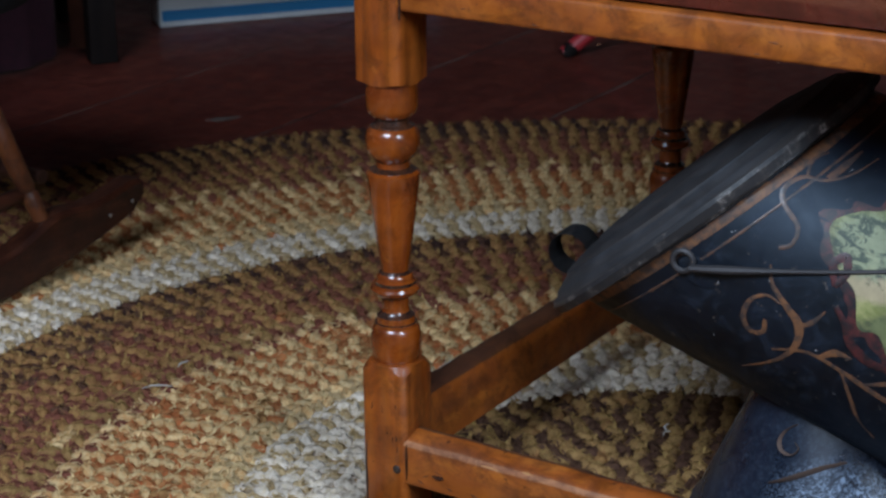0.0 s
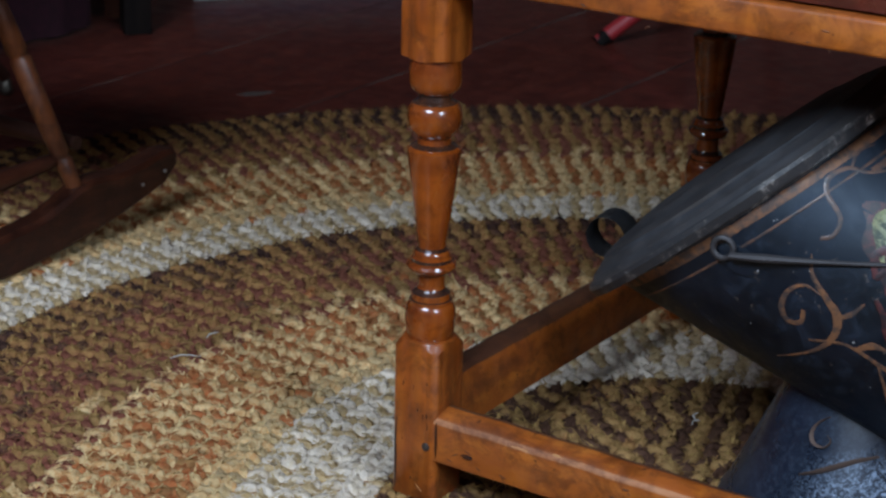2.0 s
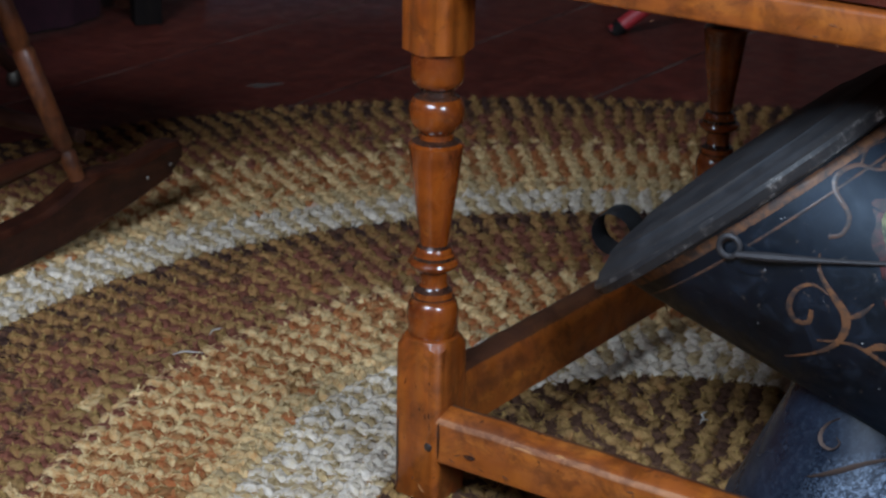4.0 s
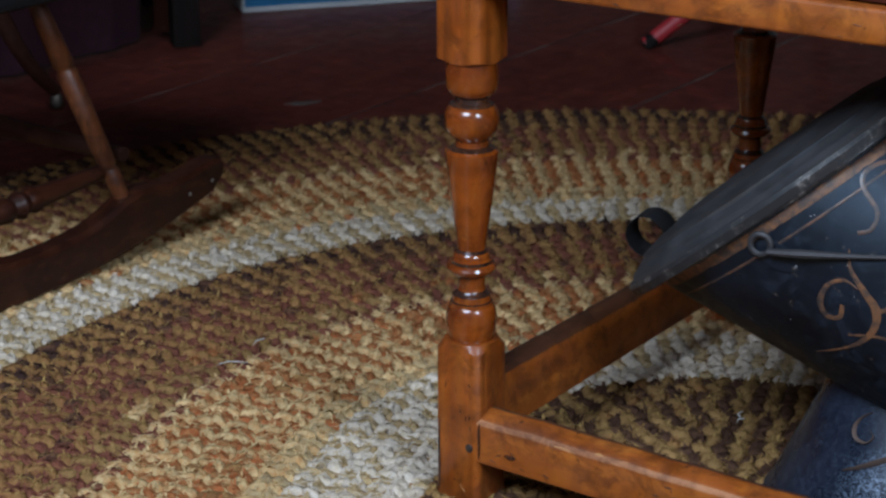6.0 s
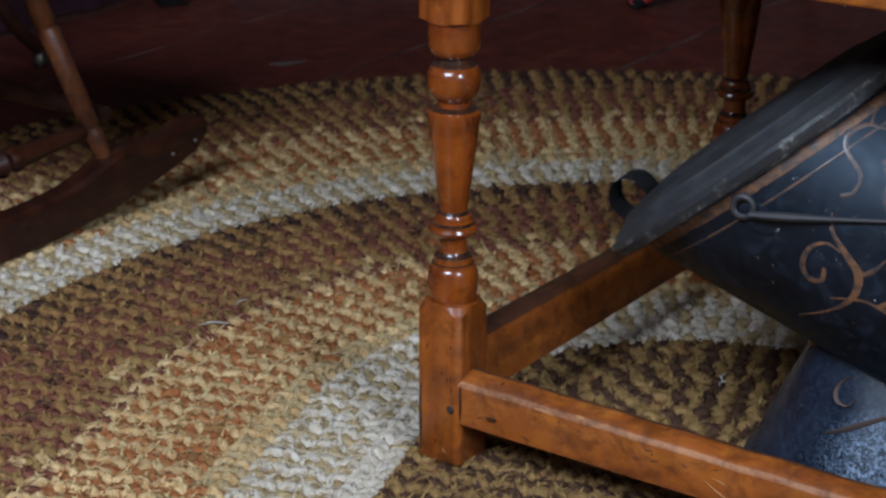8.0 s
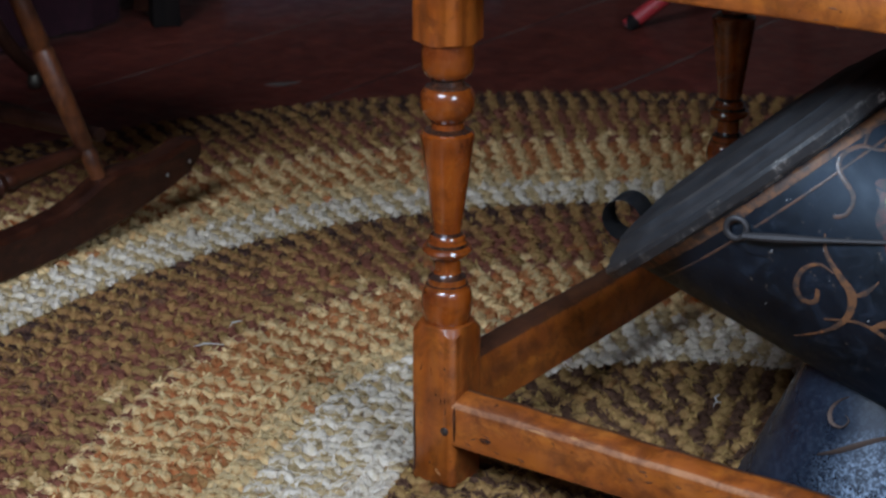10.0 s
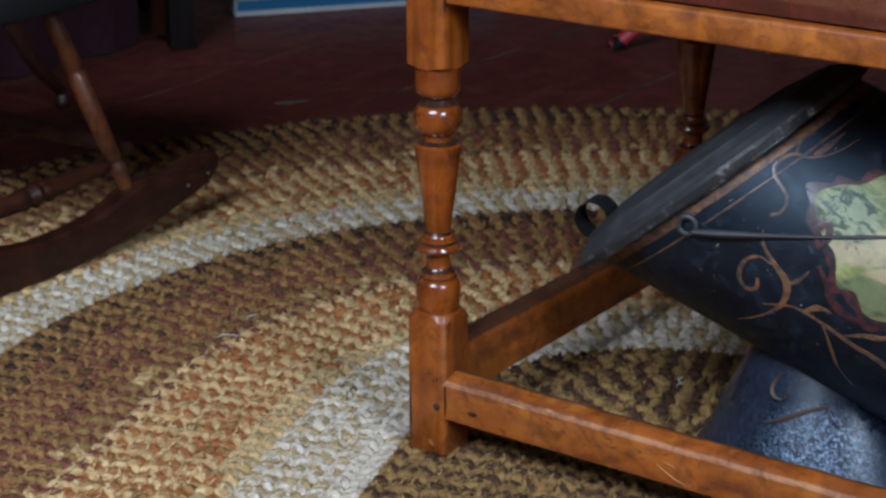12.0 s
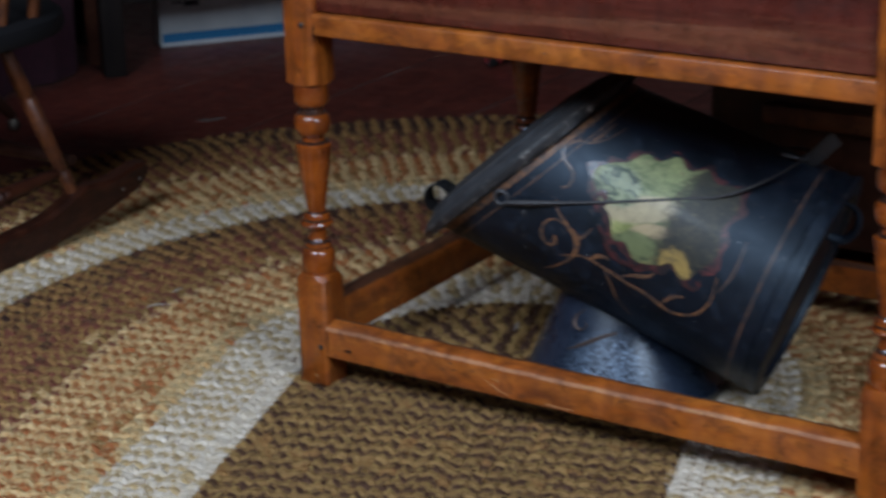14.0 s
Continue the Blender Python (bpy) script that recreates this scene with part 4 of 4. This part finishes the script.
for h, q in ((0.0, 0.93), (0.006, 0.985), (0.016, 1.0), (0.034, 0.99), (0.042, 0.95), (0.038, 0.6), (0.036, 0.05)):
    ring = []
    for k in range(48):
        c, n = math.cos(2 * math.pi * k / 48), math.sin(2 * math.pi * k / 48)
        ring.append((-0.24 + 0.26 * q * math.copysign(abs(c) ** 0.7, c), 0.07 + 0.24 * q * math.copysign(abs(n) ** 0.7, n), SEAT_Z + h))
    seat_rings.append(ring)
seat = rings_bm(seat_rings)
part("seat", seat, SEATPAINT, chair, "black painted seat")
for y in (-0.05, 0.02, 0.09, 0.16):
    a, b = Vector((-0.01, y, SEAT_Z + 0.03)), Vector((0.03, y + 0.01, SEAT_Z + 0.27))
    part("spindle", tube_bm([a, a.lerp(b, 0.35), a.lerp(b, 0.5), b], [0.009, 0.012, 0.011, 0.007], 12), MAPLE_WORN, chair)
part("arm", tube_bm([(0.03, -0.1, SEAT_Z + 0.275), (0.035, 0.06, SEAT_Z + 0.28), (0.03, 0.25, SEAT_Z + 0.29)], [0.016, 0.02, 0.022], 14, flat=0.6), MAPLE_WORN, chair)

# ---- the back of the room ----
MAROON = mat("maroon_cloth", (0.05, 0.010, 0.018), 0.9)
g = Graph(MAROON)
nn = g.noise(g.coords(), 60.0, 4)
g.base(g.ramp(nn, [(0.3, (0.028, 0.005, 0.011)), (0.7, (0.054, 0.010, 0.020))]))
sofa = thing("sofa", pose(-1.554, -0.04, FLOOR_Z), "low sofa with plain maroon cloth skirt", "sofa", size=0.95)
sk = bmesh.new()
rings = []
for k in range(90):
    y = -1.2 + 2.5 * k / 89
    w = 0.010 * math.sin(k * 0.9) + 0.006 * math.sin(k * 2.3)
    rings.append([(w, y, 0.008), (w * 0.7, y, 0.15), (0.0, y, 0.33), (-0.02, y, 0.34), (-0.02, y, 0.02)])
part("skirt", rings_bm(rings), MAROON, sofa)
part("seat_cushion", box_bm(-0.8, 0.01, -1.2, 1.3, 0.335, 0.48, 0.04, 4), MAROON, sofa)
part("backrest", box_bm(-1.0, -0.75, -1.2, 1.3, 0.3, 0.95, 0.05, 4), MAROON, sofa)

part("leg", tube_bm([(0.02, 1.345, 0.36), (0.02, 1.345, 0.02)], [0.03, 0.026], 4), WALNUT, sofa)

# dark bench whose apron hides the top of a carton
SMOKED = mat("smoke_dark_oak", (0.012, 0.009, 0.008), 0.75, spec=0.12)
g = Graph(SMOKED)
g.base(g.ramp(g.noise(g.coords((30, 30, 3)), 1.0, 5, 0.6), [(0.3, (0.007, 0.005, 0.005)), (0.7, (0.018, 0.012, 0.010))]))
DIR = math.degrees(math.atan2(0.31, 0.24))
bench = thing("bench", pose(-1.482, 1.224, FLOOR_Z, 0, 0, DIR), "low dark wooden bench with square legs", "bench", size=0.92)
for x, y in ((0.0, 0.0), (0.0, 0.40), (1.15, 0.0), (1.15, 0.40)):
    lg = part("leg", box_bm(-0.027, 0.027, -0.027, 0.027, 0, 0.42, 0.004), SMOKED, bench)
    lg.location = (x, y, 0)
for y in (-0.012, 0.40):
    part("apron", box_bm(0.028, 1.122, y, y + 0.022, 0.175, 0.40, 0.003), SMOKED, bench)
part("bench_top", box_bm(-0.06, 1.21, -0.06, 0.46, 0.421, 0.45, 0.006), SMOKED, bench)

CARTON = mat("white_carton", (0.62, 0.62, 0.60), 0.6)
g = Graph(CARTON)
g.base(g.ramp(g.noise(g.coords(), 12.0, 4), [(0.3, (0.52, 0.53, 0.53)), (0.7, (0.66, 0.66, 0.64))]))
BLUE = mat("blue_print", (0.015, 0.17, 0.36), 0.55)
INK = mat("dark_print", (0.03, 0.03, 0.035), 0.6)
carton = thing("carton", pose(-1.565, 1.476, FLOOR_Z, 0, 0, DIR), "white cardboard carton with a blue band, under the dark bench", "box", size=0.92)
part("case", box_bm(0, 0.62, 0, 0.09, 0.001, 0.20, 0.004), CARTON, carton)
part("blue_band", box_bm(0.006, 0.614, -0.0012, 0.004, 0.014, 0.037, 0), BLUE, carton, "printed blue band", smooth=False)
for x0, x1, z0, z1 in ((0.035, 0.062, 0.112, 0.118), (0.066, 0.105, 0.104, 0.118), (0.30, 0.40, 0.110, 0.116), (0.33, 0.42, 0.095, 0.100), (0.36, 0.372, 0.07, 0.10)):
    part("print", box_bm(x0, x1, -0.0012, 0.004, z0, z1, 0), INK, carton, "dark print", smooth=False)

# red stool far behind the table
REDPAINT = mat("bright_red_paint", (0.42, 0.030, 0.035), 0.45)
stool = thing("stool", pose(-0.556, 2.057, FLOOR_Z, 0, 0, 1), "small red painted stool with three splayed legs", "stool", size=0.93)
for foot, top in (((-0.26, -0.40), (0.02, -0.10)), ((-0.26, 0.40), (-0.08, 0.08)), ((0.30, 0.28), (0.08, 0.06))):
    a, b = Vector((*foot, 0.004)), Vector((*top, 0.30))
    part("leg", tube_bm([a, a.lerp(b, 0.06), a.lerp(b, 0.5), b], [0.014, 0.015, 0.016, 0.014], 12), REDPAINT, stool)
    part("leg_tip", tube_bm([a + Vector((0, 0, -0.003)), a.lerp(b, 0.045)], [0.0155, 0.0158], 12), SMOKED, stool, "dark rubbed tip")
part("seat", lathe_bm([(0.295, 0.15), (0.30, 0.17), (0.32, 0.172), (0.328, 0.16)], 32), REDPAINT, stool)

# dark block close behind the table, assumed as a cabinet to darken the gap
cabinet = thing("cabinet", pose(0.215, 0.70, 0.0), "assumed low dark cabinet, added to darken the space, with a brown front rail", "cabinet")
part("case", box_bm(0.0, 1.0, 0.0, 0.34, 0.055, 0.56, 0.005), WALNUT, cabinet)
part("cabinet_top", box_bm(-0.02, 1.02, -0.015, 0.36, 0.5605, 0.585, 0.005), WALNUT, cabinet)
part("front_rail", box_bm(0.09, 0.95, -0.016, -0.0005, 0.236, 0.266, 0.004), MAPLE_WORN, cabinet, "worn brown rail")
for x, y in ((0.03, 0.03), (0.97, 0.03), (0.03, 0.31), (0.97, 0.31)):
    foot = part("foot", box_bm(-0.025, 0.025, -0.025, 0.025, 0.0, 0.055, 0.004), WALNUT, cabinet)
    foot.location = (x, y, 0)

# dark parlour chair leg with a metal caster, behind the rocking chair
pchair = thing("parlour_chair", pose(-1.351, 0.781, FLOOR_Z), "dark chair with curved legs on small metal casters", "chair", size=0.95)
BRASS = mat("dull_brass", (0.20, 0.17, 0.14), 0.5, metal=1.0)
for x, y, sg in ((0.0, 0.0, 1), (0.0, -0.45, -1), (-0.42, 0.0, 1), (-0.42, -0.45, -1)):
    pts = [(x, y, 0.03), (x - 0.01, y - 0.052 * sg, 0.095), (x - 0.02, y - 0.095 * sg, 0.19), (x - 0.02, y - 0.108 * sg, 0.28), (x - 0.02, y - 0.085 * sg, 0.36)]
    part("leg", tube_bm(catmull(pts, 5), [0.011 + 0.010 * q / 20 for q in range(21)], 12), WALNUT, pchair)
    cs = part("caster", lathe_bm([(0, 0.008), (0.004, 0.012), (0.012, 0.013), (0.024, 0.010), (0.03, 0.007)], 16), BRASS, pchair, "small metal caster")
    cs.location = (x, y, 0)
part("seat", box_bm(-0.50, 0.06, -0.50, 0.0, 0.35, 0.43, 0.02, 3), MAROON, pchair)

# pale scuff on the boards and lint on the rug
SCUFF = mat("bare_scuffed_paint", (0.13, 0.095, 0.08), 0.8)
sc = bmesh.new()
vs = [sc.verts.new((0.026 * math.cos(a) * (1 + 0.25 * math.sin(5 * a)), 0.009 * math.sin(a) * (1 + 0.4 * math.sin(3 * a + 1)), 0)) for a in [2 * math.pi * k / 26 for k in range(26)]]
sc.faces.new(vs)
ext = bmesh.ops.extrude_face_region(sc, geom=sc.faces[:])
bmesh.ops.translate(sc, verts=[e for e in ext["geom"] if isinstance(e, bmesh.types.BMVert)], vec=(0, 0, 0.0012))
bmesh.ops.recalc_face_normals(sc, faces=sc.faces)
scuff = part("scuff", sc, SCUFF, floor, smooth=False)
scuff.matrix_local = pose(-1.05, 1.034, FLOOR_Z - 0.0002, 0, 0, 55)
LINT = mat("white_lint", (0.5, 0.47, 0.44), 0.95)
for x, y, a, ln in ((-0.399, 0.12, 35, 0.016), (-0.415, 0.185, 80, 0.011), (0.105, 0.315, 100, 0.007), (0.21, 0.26, 20, 0.006), (0.112, 0.30, 60, 0.006)):
    lint = tube_bm([(-ln, 0, 0.001), (-ln * 0.3, 0.004, 0.003), (ln * 0.4, 0.001, 0.004), (ln, 0.005, 0.001)], [0.0006, 0.0013, 0.0011, 0.0005], 6, flat=0.6)
    ob = mesh_ob("lint", lint, LINT)
    ob.matrix_world = pose(x, y, 0.0005, 0, 0, a)
    tagged(ob, "tuft of white lint on the rug", "lint", "lint on the rug")
